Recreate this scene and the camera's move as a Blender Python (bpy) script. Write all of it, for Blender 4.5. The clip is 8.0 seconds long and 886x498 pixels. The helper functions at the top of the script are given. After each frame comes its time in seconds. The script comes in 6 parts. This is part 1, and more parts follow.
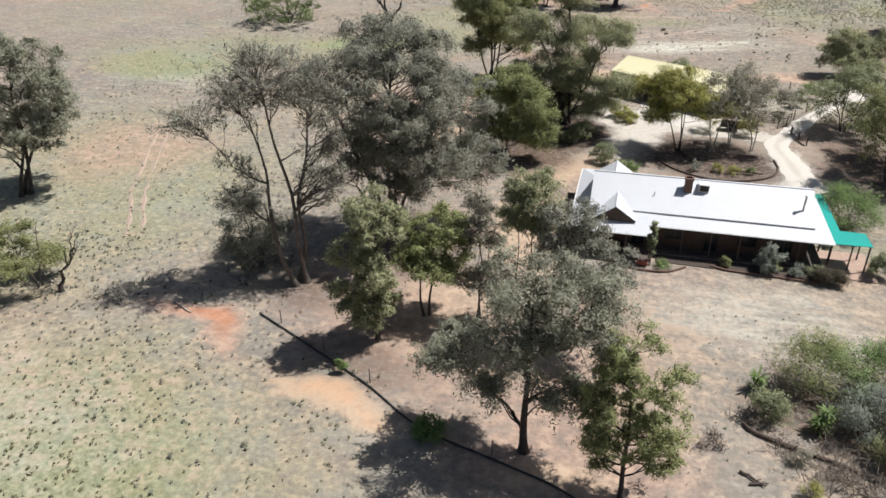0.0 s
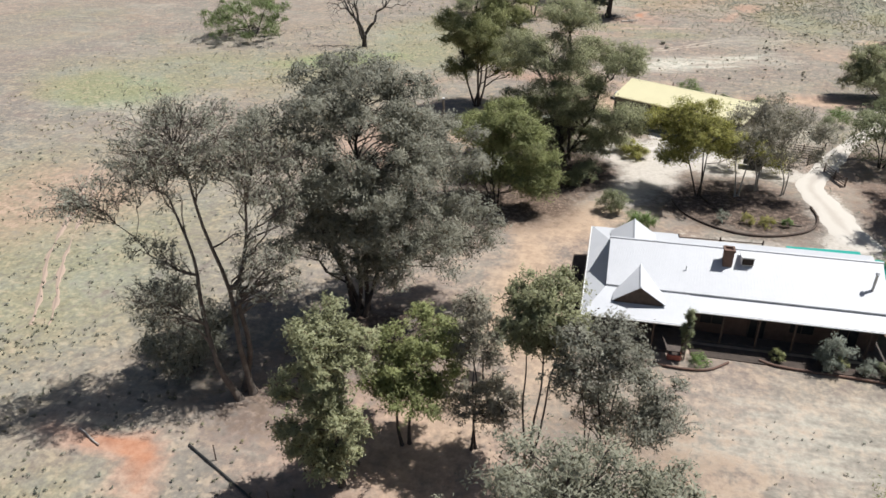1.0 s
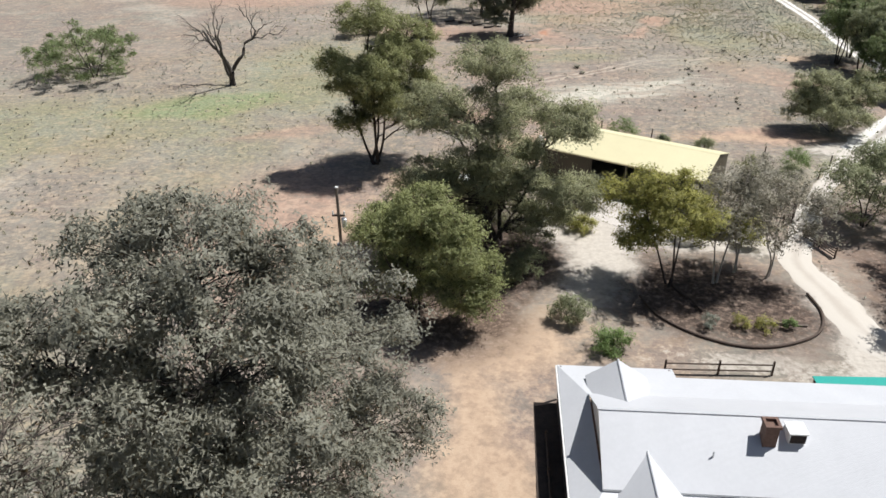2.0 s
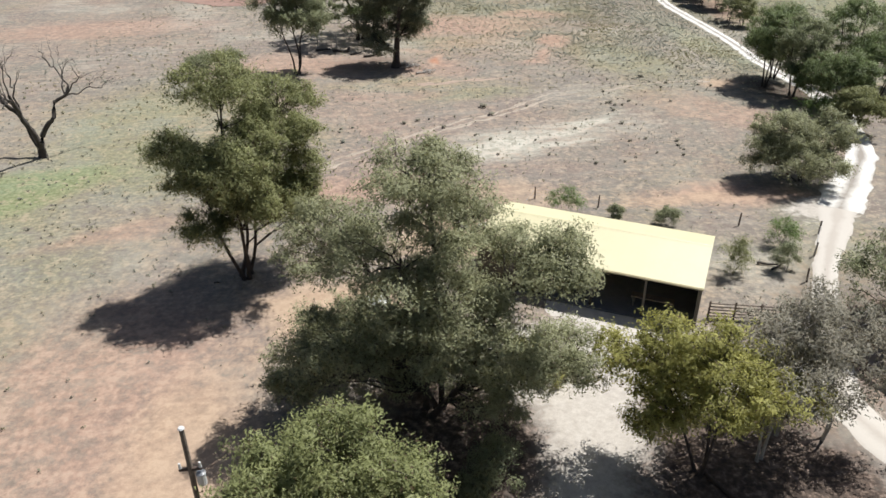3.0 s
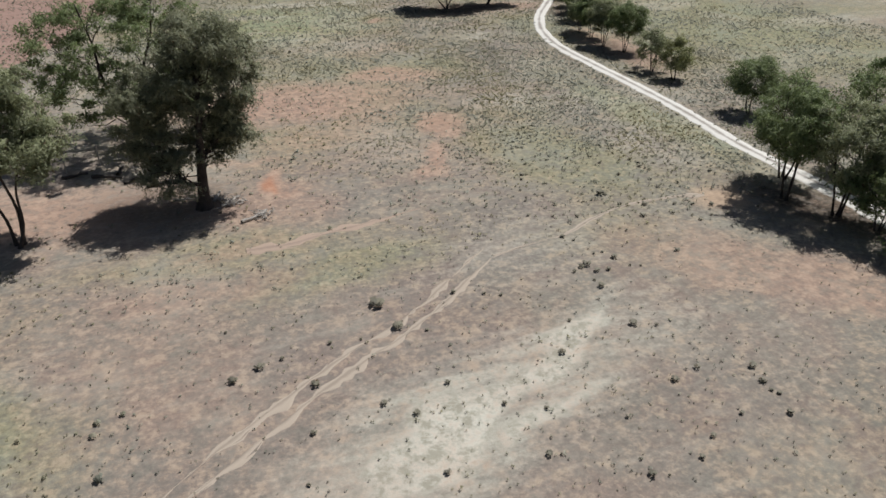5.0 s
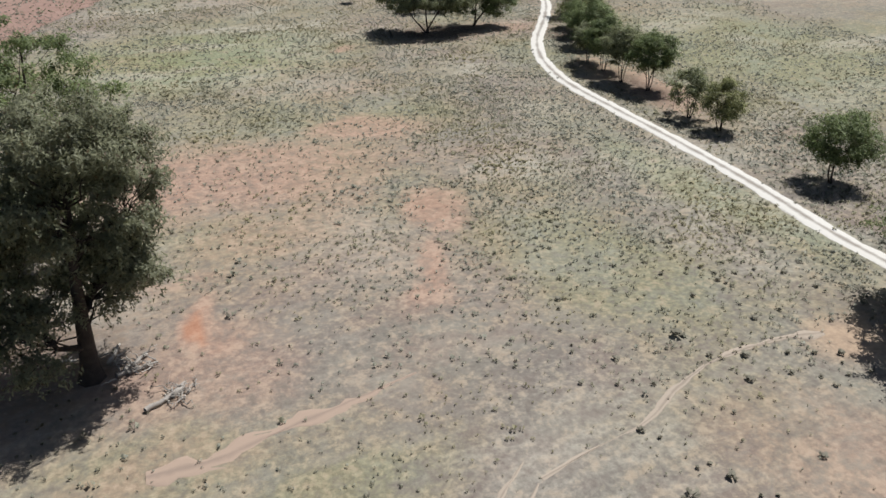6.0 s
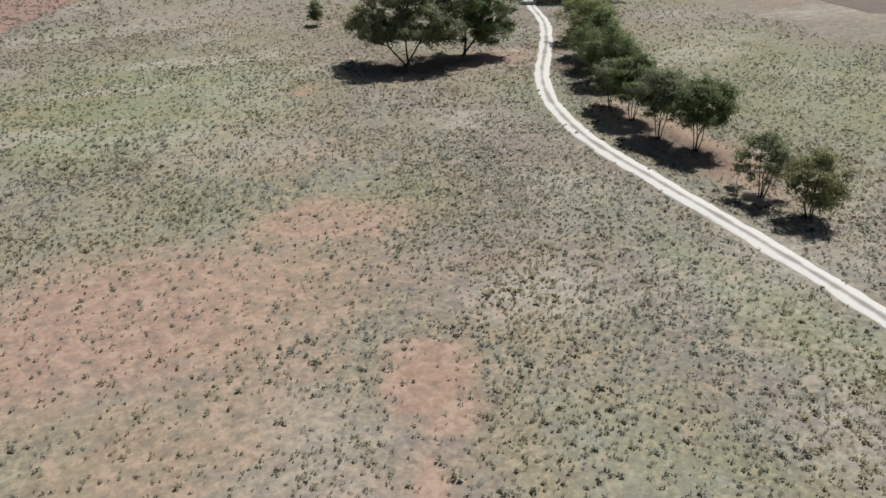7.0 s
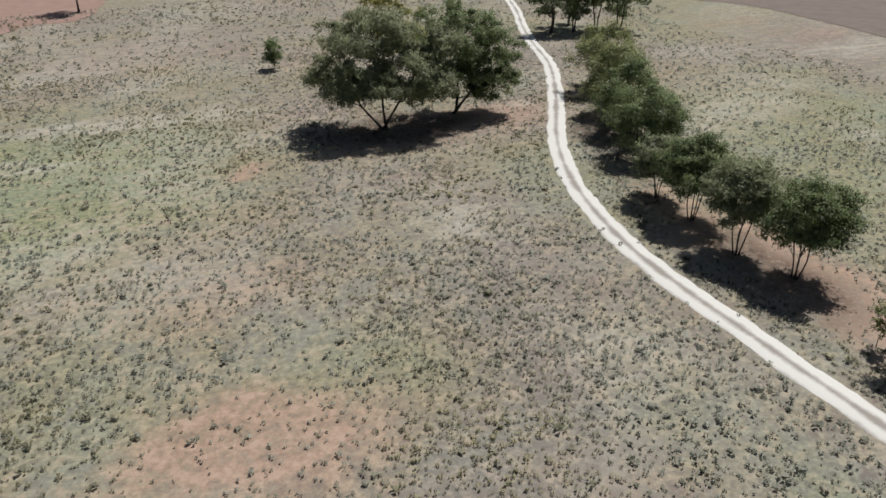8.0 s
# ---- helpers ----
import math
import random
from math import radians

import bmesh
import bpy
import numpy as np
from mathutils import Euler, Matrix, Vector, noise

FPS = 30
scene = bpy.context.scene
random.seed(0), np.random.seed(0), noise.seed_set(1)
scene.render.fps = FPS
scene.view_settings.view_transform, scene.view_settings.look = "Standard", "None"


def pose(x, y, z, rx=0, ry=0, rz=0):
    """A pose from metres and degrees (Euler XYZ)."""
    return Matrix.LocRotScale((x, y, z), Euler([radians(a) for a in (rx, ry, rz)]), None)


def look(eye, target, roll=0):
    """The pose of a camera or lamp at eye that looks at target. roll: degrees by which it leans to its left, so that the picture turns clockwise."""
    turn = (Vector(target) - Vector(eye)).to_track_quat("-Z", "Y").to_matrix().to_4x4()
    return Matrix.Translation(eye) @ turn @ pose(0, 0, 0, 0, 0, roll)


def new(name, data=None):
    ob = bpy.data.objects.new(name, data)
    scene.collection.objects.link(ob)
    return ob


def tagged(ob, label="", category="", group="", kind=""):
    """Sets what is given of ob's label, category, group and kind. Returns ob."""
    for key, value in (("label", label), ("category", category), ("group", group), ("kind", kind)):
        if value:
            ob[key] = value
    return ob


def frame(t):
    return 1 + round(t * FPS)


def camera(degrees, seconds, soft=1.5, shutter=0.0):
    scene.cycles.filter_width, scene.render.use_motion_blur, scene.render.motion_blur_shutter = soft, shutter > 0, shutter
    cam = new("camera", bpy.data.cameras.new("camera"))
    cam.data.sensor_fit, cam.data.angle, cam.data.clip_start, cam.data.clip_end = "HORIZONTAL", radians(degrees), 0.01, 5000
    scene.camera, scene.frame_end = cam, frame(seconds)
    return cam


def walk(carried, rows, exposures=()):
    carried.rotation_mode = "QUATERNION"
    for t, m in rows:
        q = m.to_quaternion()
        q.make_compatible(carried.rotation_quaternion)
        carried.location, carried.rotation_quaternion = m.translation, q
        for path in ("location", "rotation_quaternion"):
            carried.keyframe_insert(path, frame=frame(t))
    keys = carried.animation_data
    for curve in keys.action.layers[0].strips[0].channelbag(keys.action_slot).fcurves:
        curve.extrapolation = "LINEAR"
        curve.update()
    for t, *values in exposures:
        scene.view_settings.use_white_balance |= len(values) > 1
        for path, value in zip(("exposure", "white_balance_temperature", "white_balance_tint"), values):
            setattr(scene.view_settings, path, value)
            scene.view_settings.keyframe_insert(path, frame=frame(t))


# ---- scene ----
cam = camera(62.6, 8.0, soft=1.6)
METRES, EYE, TILT, LEAN, TURN = 180.0, 30.5, 0.0, 0.0, 15.3
ROWS = [
    (0.0, 0.0, 0.0, 0.0, -0.36, -28.82, 0.65),
    (0.5, 0.0004, 0.0319, -0.001, -0.4, -28.89, 0.69),
    (1.0, 0.001, 0.0768, -0.0023, -1.91, -28.84, 0.69),
    (1.5, 0.002, 0.1305, -0.0029, -6.01, -28.88, 0.66),
    (3.0, 0.022, 0.3145, -0.0066, -21.46, -28.81, 0.34),
    (3.5, 0.0378, 0.3784, -0.0082, -26.44, -28.72, 0.28),
    (4.0, 0.0584, 0.4421, -0.0096, -30.4, -28.67, 0.22),
    (4.5, 0.0845, 0.5045, -0.0112, -33.52, -28.62, 0.21),
    (6.0, 0.1835, 0.681, -0.0164, -38.15, -28.5, 0.24),
    (6.5, 0.2228, 0.7378, -0.0181, -39.11, -28.5, 0.24),
    (7.0, 0.2642, 0.7938, -0.0198, -40.04, -28.49, 0.32),
    (7.5, 0.3073, 0.8498, -0.0215, -40.82, -28.48, 0.26),
    (8.0, 0.3523, 0.9055, -0.0229, -41.65, -27.7, 0.28),
]
walk(cam, [(t, pose(0, 0, EYE, TILT, LEAN, TURN) @ pose(METRES * x, METRES * y, METRES * z, 90 + pitch, roll, yaw)) for t, x, y, z, yaw, pitch, roll in ROWS],
     [(0.0, 0.17), (1.5, 0.12), (3.0, 0.08), (4.0, -0.28), (4.5, -0.45), (6.0, -0.22), (6.5, -0.26), (7.0, -0.37), (7.5, -0.42), (8.0, -0.4)])

# ---- light ----
SUN_EL, SUN_AZ = radians(61.5), math.atan2(0.9, 0.435)
world = bpy.data.worlds.new("sky")
scene.world = world
world.use_nodes = True
sky = world.node_tree.nodes.new("ShaderNodeTexSky")
sky.sky_type, sky.sun_disc, sky.sun_elevation, sky.sun_rotation = "NISHITA", False, SUN_EL, SUN_AZ
sky.dust_density, sky.ozone_density = 1.5, 1.0
world.node_tree.nodes["Background"].inputs[1].default_value = 0.051
world.node_tree.links.new(sky.outputs[0], world.node_tree.nodes["Background"].inputs[0])
sun = new("sun", bpy.data.lights.new("sun", "SUN"))
sun.data.energy, sun.data.angle, sun.data.color = 4.95, radians(0.53), (1.0, 0.988, 0.975)
sun.matrix_world = look((math.sin(SUN_AZ) * math.cos(SUN_EL) * 200, math.cos(SUN_AZ) * math.cos(SUN_EL) * 200, math.sin(SUN_EL) * 200), (0, 0, 0))


# ---- materials ----
def material(name, rough=0.8, metal=0.0):
    m = bpy.data.materials.new(name)
    m.use_nodes = True
    b = m.node_tree.nodes["Principled BSDF"]
    b.inputs["Roughness"].default_value, b.inputs["Metallic"].default_value = rough, metal
    return m, m.node_tree, b


def node(nt, kind, **kw):
    n = nt.nodes.new(kind)
    for k, v in kw.items():
        n.inputs[k].default_value = v
    return n


def noise_of(nt, coord, scale, detail=4.0, rough=0.6):
    n = node(nt, "ShaderNodeTexNoise", Scale=scale, Detail=detail, Roughness=rough)
    if coord is not None:
        nt.links.new(coord, n.inputs["Vector"])
    return n.outputs[0]


def ramp(nt, value, stops):
    r = nt.nodes.new("ShaderNodeValToRGB")
    while len(r.color_ramp.elements) < len(stops):
        r.color_ramp.elements.new(0.5)
    for e, (p, c) in zip(r.color_ramp.elements, stops):
        e.position, e.color = p, (*c, 1)
    nt.links.new(value, r.inputs[0])
    return r.outputs[0]


def math_node(nt, op, a, b, clamp=False):
    n = nt.nodes.new("ShaderNodeMath")
    n.operation, n.use_clamp = op, clamp
    for i, v in enumerate((a, b)):
        if isinstance(v, (int, float)):
            n.inputs[i].default_value = v
        else:
            nt.links.new(v, n.inputs[i])
    return n.outputs[0]


def mix(nt, fac, a, b, mode="MIX"):
    n = nt.nodes.new("ShaderNodeMix")
    n.data_type, n.blend_type = "RGBA", mode
    for s, v in ((n.inputs[0], fac), (n.inputs[6], a), (n.inputs[7], b)):
        if isinstance(v, (int, float)):
            s.default_value = v
        elif isinstance(v, tuple):
            s.default_value = (*v, 1)
        else:
            nt.links.new(v, s)
    return n.outputs[2]


def bump(nt, b, height, strength=0.5, distance=0.05):
    n = node(nt, "ShaderNodeBump", Strength=strength, Distance=distance)
    nt.links.new(height, n.inputs["Height"])
    nt.links.new(n.outputs[0], b.inputs["Normal"])


def plain(name, dark, light, scale=6.0, rough=0.8, metal=0.0, relief=0.3, fine=40.0):
    """Two tones mixed by coarse and fine noise, with a light relief."""
    m, nt, b = material(name, rough, metal)
    pos = nt.nodes.new("ShaderNodeTexCoord").outputs["Object"]
    a, f = noise_of(nt, pos, scale), noise_of(nt, pos, fine, 2.0)
    v = math_node(nt, "ADD", math_node(nt, "MULTIPLY", a, 0.65), math_node(nt, "MULTIPLY", f, 0.35))
    nt.links.new(ramp(nt, v, [(0.3, dark), (0.7, light)]), b.inputs["Base Color"])
    bump(nt, b, f, relief, 0.02)
    return m


def leaf_material(name, dark, light, brown=(0.12, 0.09, 0.05), share=0.04):
    """Dull leaves that let some light through, each leaf a little different."""
    m, nt, b = material(name, 0.55)
    g = nt.nodes.new("ShaderNodeNewGeometry")
    pos = nt.nodes.new("ShaderNodeTexCoord").outputs["Object"]
    cl = noise_of(nt, pos, 0.55, 2.0)
    rnd = g.outputs["Random Per Island"]
    v = math_node(nt, "ADD", math_node(nt, "MULTIPLY", rnd, 0.3), math_node(nt, "MULTIPLY", cl, 0.8))
    col = ramp(nt, v, [(0.2, dark), (0.85, light)])
    col = mix(nt, math_node(nt, "GREATER_THAN", rnd, 1 - share), col, brown)
    nt.links.new(col, b.inputs["Base Color"])
    b.inputs["Specular IOR Level"].default_value = 0.3
    t = nt.nodes.new("ShaderNodeBsdfTranslucent")
    nt.links.new(col, t.inputs["Color"])
    s = node(nt, "ShaderNodeMixShader", Fac=0.36)
    nt.links.new(b.outputs[0], s.inputs[1])
    nt.links.new(t.outputs[0], s.inputs[2])
    nt.links.new(s.outputs[0], nt.nodes["Material Output"].inputs[0])
    return m


def grass_material(name):
    """Dry tussock blades: straw, olive or grey-green by stretches of the paddock, each blade a little different."""
    m, nt, b = material(name, 0.7)
    pos = nt.nodes.new("ShaderNodeTexCoord").outputs["Object"]
    rnd = nt.nodes.new("ShaderNodeNewGeometry").outputs["Random Per Island"]
    far, near = noise_of(nt, pos, 0.075, 4.0), noise_of(nt, pos, 0.9, 2.0)
    olive = ramp(nt, rnd, [(0.0, (0.15, 0.142, 0.07)), (1.0, (0.42, 0.385, 0.235))])
    sage = ramp(nt, rnd, [(0.0, (0.15, 0.16, 0.125)), (1.0, (0.42, 0.425, 0.355))])
    col = mix(nt, ramp(nt, far, [(0.46, (0, 0, 0)), (0.62, (1, 1, 1))]), sage, olive)
    col = mix(nt, math_node(nt, "MULTIPLY", ramp(nt, near, [(0.5, (0, 0, 0)), (0.68, (1, 1, 1))]), 0.45), col, (0.44, 0.385, 0.285))
    nt.links.new(col, b.inputs["Base Color"])
    b.inputs["Specular IOR Level"].default_value = 0.2
    t = nt.nodes.new("ShaderNodeBsdfTranslucent")
    nt.links.new(col, t.inputs["Color"])
    s = node(nt, "ShaderNodeMixShader", Fac=0.35)
    nt.links.new(b.outputs[0], s.inputs[1])
    nt.links.new(t.outputs[0], s.inputs[2])
    nt.links.new(s.outputs[0], nt.nodes["Material Output"].inputs[0])
    return m


def ground_material():
    m, nt, b = material("dry_earth", 0.95)
    b.inputs["Specular IOR Level"].default_value = 0.1
    pos = nt.nodes.new("ShaderNodeTexCoord").outputs["Object"]
    soil = nt.nodes.new("ShaderNodeAttribute")
    veg = nt.nodes.new("ShaderNodeAttribute")
    soil.attribute_name, veg.attribute_name = "soil", "veg"
    s, v = nt.nodes.new("ShaderNodeSeparateColor"), nt.nodes.new("ShaderNodeSeparateColor")
    nt.links.new(soil.outputs["Color"], s.inputs[0])
    nt.links.new(veg.outputs["Color"], v.inputs[0])
    big, mid, fine, grit = noise_of(nt, pos, 0.07, 5.0), noise_of(nt, pos, 0.45, 6.0, 0.7), noise_of(nt, pos, 2.2, 5.0, 0.75), noise_of(nt, pos, 11.0, 3.0, 0.7)
    patch, vein = noise_of(nt, pos, 0.19, 6.0, 0.65), noise_of(nt, pos, 0.9, 6.0, 0.75)
    wear = math_node(nt, "ADD", math_node(nt, "MULTIPLY", mid, 0.35), math_node(nt, "ADD", math_node(nt, "MULTIPLY", vein, 0.35), math_node(nt, "MULTIPLY", fine, 0.3)))

    def edge(mask, soft=0.35):
        """A mask whose border is torn by the finer noise."""
        a = math_node(nt, "ADD", mask, math_node(nt, "MULTIPLY", math_node(nt, "SUBTRACT", wear, 0.5), 2.6))
        return math_node(nt, "DIVIDE", math_node(nt, "SUBTRACT", a, 0.5 - soft / 2), soft, True)

    straw = ramp(nt, fine, [(0.34, (0.222, 0.192, 0.162)), (0.5, (0.268, 0.235, 0.197)), (0.66, (0.33, 0.294, 0.246))])
    grey = ramp(nt, fine, [(0.34, (0.186, 0.174, 0.148)), (0.5, (0.226, 0.213, 0.18)), (0.66, (0.29, 0.275, 0.23))])
    pink = ramp(nt, fine, [(0.34, (0.225, 0.172, 0.144)), (0.66, (0.315, 0.248, 0.206))])
    col = mix(nt, ramp(nt, big, [(0.4, (0, 0, 0)), (0.6, (1, 1, 1))]), straw, grey)
    col = mix(nt, math_node(nt, "MULTIPLY", ramp(nt, patch, [(0.47, (0, 0, 0)), (0.6, (1, 1, 1))]), 0.7), col, pink)
    bleach = noise_of(nt, pos, 0.12, 7.0, 0.7)
    col = mix(nt, math_node(nt, "MULTIPLY", ramp(nt, bleach, [(0.52, (0, 0, 0)), (0.68, (1, 1, 1))]), 0.55), col, (0.42, 0.39, 0.32))
    col = mix(nt, math_node(nt, "MULTIPLY", ramp(nt, bleach, [(0.3, (1, 1, 1)), (0.45, (0, 0, 0))]), 0.18), col, (0.165, 0.145, 0.115))
    turned = node(nt, "ShaderNodeMapping", Rotation=(0.0, 0.0, radians(-28)), Scale=(0.16, 0.75, 1.0))
    nt.links.new(pos, turned.inputs["Vector"])
    streak = noise_of(nt, turned.outputs[0], 1.0, 6.0, 0.65)
    cloud = noise_of(nt, pos, 0.055, 3.0, 0.5)
    col = mix(nt, math_node(nt, "MULTIPLY", ramp(nt, cloud, [(0.44, (0, 0, 0)), (0.6, (1, 1, 1))]), 0.5), col, ramp(nt, fine, [(0.35, (0.185, 0.155, 0.138)), (0.65, (0.262, 0.224, 0.2))]))
    col = mix(nt, math_node(nt, "MULTIPLY", ramp(nt, streak, [(0.53, (0, 0, 0)), (0.66, (1, 1, 1))]), 0.36), col, ramp(nt, fine, [(0.35, (0.35, 0.318, 0.262)), (0.65, (0.47, 0.435, 0.365))]))
    dry = ramp(nt, fine, [(0.3, (0.27, 0.25, 0.19)), (0.7, (0.46, 0.43, 0.34))])
    col = mix(nt, math_node(nt, "MULTIPLY", ramp(nt, vein, [(0.52, (0, 0, 0)), (0.63, (1, 1, 1))]), 0.42), col, dry)
    col = mix(nt, math_node(nt, "MULTIPLY", ramp(nt, vein, [(0.36, (1, 1, 1)), (0.47, (0, 0, 0))]), 0.17), col, (0.15, 0.126, 0.098))
    olive = ramp(nt, fine, [(0.38, (0.2, 0.188, 0.105)), (0.62, (0.37, 0.345, 0.21))])
    green = ramp(nt, fine, [(0.38, (0.205, 0.218, 0.158)), (0.62, (0.37, 0.385, 0.298))])
    green = mix(nt, math_node(nt, "MULTIPLY", ramp(nt, noise_of(nt, pos, 0.1, 4.0), [(0.42, (0, 0, 0)), (0.54, (1, 1, 1))]), 0.9), green, olive)
    col = mix(nt, math_node(nt, "MULTIPLY", edge(v.outputs[0], 0.8), 0.8), col, green)
    col = mix(nt, math_node(nt, "MULTIPLY", edge(math_node(nt, "SUBTRACT", v.outputs[0], 0.35), 0.9), 0.8), col, ramp(nt, fine, [(0.38, (0.15, 0.19, 0.085)), (0.62, (0.285, 0.335, 0.17))]))
    pale = ramp(nt, fine, [(0.3, (0.37, 0.35, 0.29)), (0.7, (0.56, 0.535, 0.45))])
    col = mix(nt, math_node(nt, "MULTIPLY", edge(v.outputs[1], 0.9), math_node(nt, "ADD", 0.35, math_node(nt, "MULTIPLY", ramp(nt, streak, [(0.42, (0, 0, 0)), (0.58, (1, 1, 1))]), 0.6))), col, pale)
    chalk = ramp(nt, vein, [(0.42, (0.36, 0.34, 0.27)), (0.56, (0.66, 0.65, 0.56))])
    col = mix(nt, math_node(nt, "MULTIPLY", math_node(nt, "SUBTRACT", v.outputs[1], 1.1), 1.5, True), col, chalk)
    red = ramp(nt, wear, [(0.38, (0.325, 0.2, 0.146)), (0.5, (0.42, 0.275, 0.205)), (0.62, (0.5, 0.36, 0.28))])
    col = mix(nt, math_node(nt, "MULTIPLY", edge(s.outputs[0], 1.0), math_node(nt, "ADD", 0.5, math_node(nt, "MULTIPLY", ramp(nt, vein, [(0.4, (0, 0, 0)), (0.56, (1, 1, 1))]), 0.42))), col, red)
    sand = ramp(nt, wear, [(0.3, (0.40, 0.27, 0.18)), (0.7, (0.59, 0.45, 0.325))])
    col = mix(nt, math_node(nt, "MULTIPLY", edge(s.outputs[1], 0.9), 0.85), col, sand)
    col = mix(nt, math_node(nt, "MULTIPLY", math_node(nt, "SUBTRACT", s.outputs[0], 1.2), 1.1, True), col, ramp(nt, wear, [(0.38, (0.38, 0.17, 0.1)), (0.62, (0.52, 0.285, 0.185))]))
    col = mix(nt, math_node(nt, "MULTIPLY", math_node(nt, "SUBTRACT", s.outputs[1], 1.2), 1.1, True), col, ramp(nt, wear, [(0.38, (0.49, 0.3, 0.185)), (0.62, (0.6, 0.41, 0.275))]))
    gravel = ramp(nt, fine, [(0.3, (0.44, 0.395, 0.34)), (0.7, (0.61, 0.565, 0.5))])
    col = mix(nt, edge(s.outputs[2], 0.35), col, gravel)
    # Leaf litter, its darkest tones also standing in for shade under trees.
    litter_shade = ramp(nt, fine, [(0.42, (0.042, 0.029, 0.024)), (0.53, (0.105, 0.073, 0.057)), (0.64, (0.27, 0.2, 0.16))])
    col = mix(nt, math_node(nt, "MULTIPLY", edge(v.outputs[2], 0.6), 0.85), col, litter_shade)
    col = mix(nt, math_node(nt, "MULTIPLY", ramp(nt, grit, [(0.55, (0, 0, 0)), (0.75, (1, 1, 1))]), 0.15), col, (0.1, 0.085, 0.06))
    nt.links.new(col, b.inputs["Base Color"])
    bump(nt, b, math_node(nt, "ADD", fine, grit), 0.4, 0.06)
    return m


def track_material(name, rut, crown):
    """Crushed pale stone: bright wheel ruts, duller in the middle and at the rim."""
    m, nt, b = material(name, 0.95)
    pos = nt.nodes.new("ShaderNodeTexCoord").outputs["Object"]
    at = nt.nodes.new("ShaderNodeAttribute")
    at.attribute_name = "across"
    fine, coarse = noise_of(nt, pos, 3.0, 5.0, 0.7), noise_of(nt, pos, 0.25, 3.0)
    d = math_node(nt, "ABSOLUTE", math_node(nt, "SUBTRACT", math_node(nt, "ABSOLUTE", at.outputs["Fac"], 0.0), 0.55), 0.0)
    v = math_node(nt, "ADD", math_node(nt, "MULTIPLY", d, 1.9), math_node(nt, "MULTIPLY", math_node(nt, "SUBTRACT", coarse, 0.5), 1.4))
    v = math_node(nt, "ADD", v, math_node(nt, "MULTIPLY", math_node(nt, "SUBTRACT", fine, 0.5), 0.5))
    nt.links.new(mix(nt, ramp(nt, v, [(0.4, (0, 0, 0)), (0.95, (1, 1, 1))]), rut, crown), b.inputs["Base Color"])
    bump(nt, b, fine, 0.6, 0.03)
    return m


def sheet_metal(name, colour, dirt, rough=0.45, ribs=40.0, axis=0):
    """Painted corrugated steel: fine ribs as relief, a little dust."""
    m, nt, b = material(name, rough)
    pos = nt.nodes.new("ShaderNodeTexCoord").outputs["Object"]
    w = node(nt, "ShaderNodeTexWave", Scale=ribs / 6.283, Distortion=0.0)
    w.bands_direction = "XYZ"[axis]
    nt.links.new(pos, w.inputs["Vector"])
    n, f = noise_of(nt, pos, 0.5, 5.0), noise_of(nt, pos, 5.0, 4.0)
    v = math_node(nt, "ADD", math_node(nt, "MULTIPLY", n, 0.6), math_node(nt, "MULTIPLY", f, 0.4))
    nt.links.new(ramp(nt, v, [(0.35, colour), (0.75, dirt)]), b.inputs["Base Color"])
    bump(nt, b, w.outputs[0], 0.16, 0.02)
    return m


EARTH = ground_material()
TRACK = track_material("crushed_stone", (0.72, 0.695, 0.64), (0.33, 0.295, 0.255))
DRIVE_STONE = track_material("pale_drive_gravel", (0.59, 0.545, 0.48), (0.5, 0.45, 0.39))
RED_WHEELS = track_material("worn_red_earth", (0.42, 0.315, 0.245), (0.32, 0.245, 0.195))
WHEELS = track_material("worn_earth", (0.45, 0.375, 0.30), (0.33, 0.275, 0.22))
WHITE_ROOF = sheet_metal("white_steel", (0.6, 0.61, 0.63), (0.53, 0.54, 0.56))
CREAM_ROOF = sheet_metal("cream_steel", (0.76, 0.7, 0.44), (0.7, 0.635, 0.395))
CREAM_WALL = sheet_metal("cream_wall_steel", (0.52, 0.45, 0.28), (0.46, 0.39, 0.24))
TEAL = sheet_metal("teal_steel", (0.01, 0.36, 0.30), (0.02, 0.30, 0.26))
BRICK = plain("brown_brick", (0.11, 0.065, 0.05), (0.21, 0.13, 0.1), 8.0, 0.9)
# Wall and deck tones are darkened to carry the shade under the verandas.
WALL = plain("shade_dark_brick", (0.07, 0.042, 0.034), (0.13, 0.085, 0.065), 3.0, 0.9)
DECK = plain("shade_dark_boards", (0.06, 0.05, 0.045), (0.12, 0.095, 0.08), 2.0, 0.85)
BRONZE_WALL = sheet_metal("bronze_wall_steel", (0.085, 0.07, 0.048), (0.06, 0.05, 0.035))
MULCH = plain("dark_mulch", (0.035, 0.028, 0.024), (0.10, 0.075, 0.06), 1.5, 0.95, relief=0.9, fine=12.0)
TIMBER = plain("grey_timber", (0.13, 0.10, 0.08), (0.30, 0.25, 0.20), 5.0, 0.85)
DARK_TIMBER = plain("dark_timber", (0.05, 0.035, 0.028), (0.12, 0.085, 0.065), 5.0, 0.85)
WHITE_PAINT = plain("white_paint", (0.68, 0.68, 0.66), (0.8, 0.8, 0.78), 4.0, 0.5)
STEEL = plain("galvanised_steel", (0.35, 0.36, 0.37), (0.55, 0.56, 0.57), 5.0, 0.4, 0.8)
GLASS = plain("dark_glass", (0.015, 0.018, 0.02), (0.03, 0.033, 0.035), 3.0, 0.08)
BLACK = plain("black_rubber", (0.015, 0.015, 0.015), (0.04, 0.04, 0.04), 8.0, 0.7)
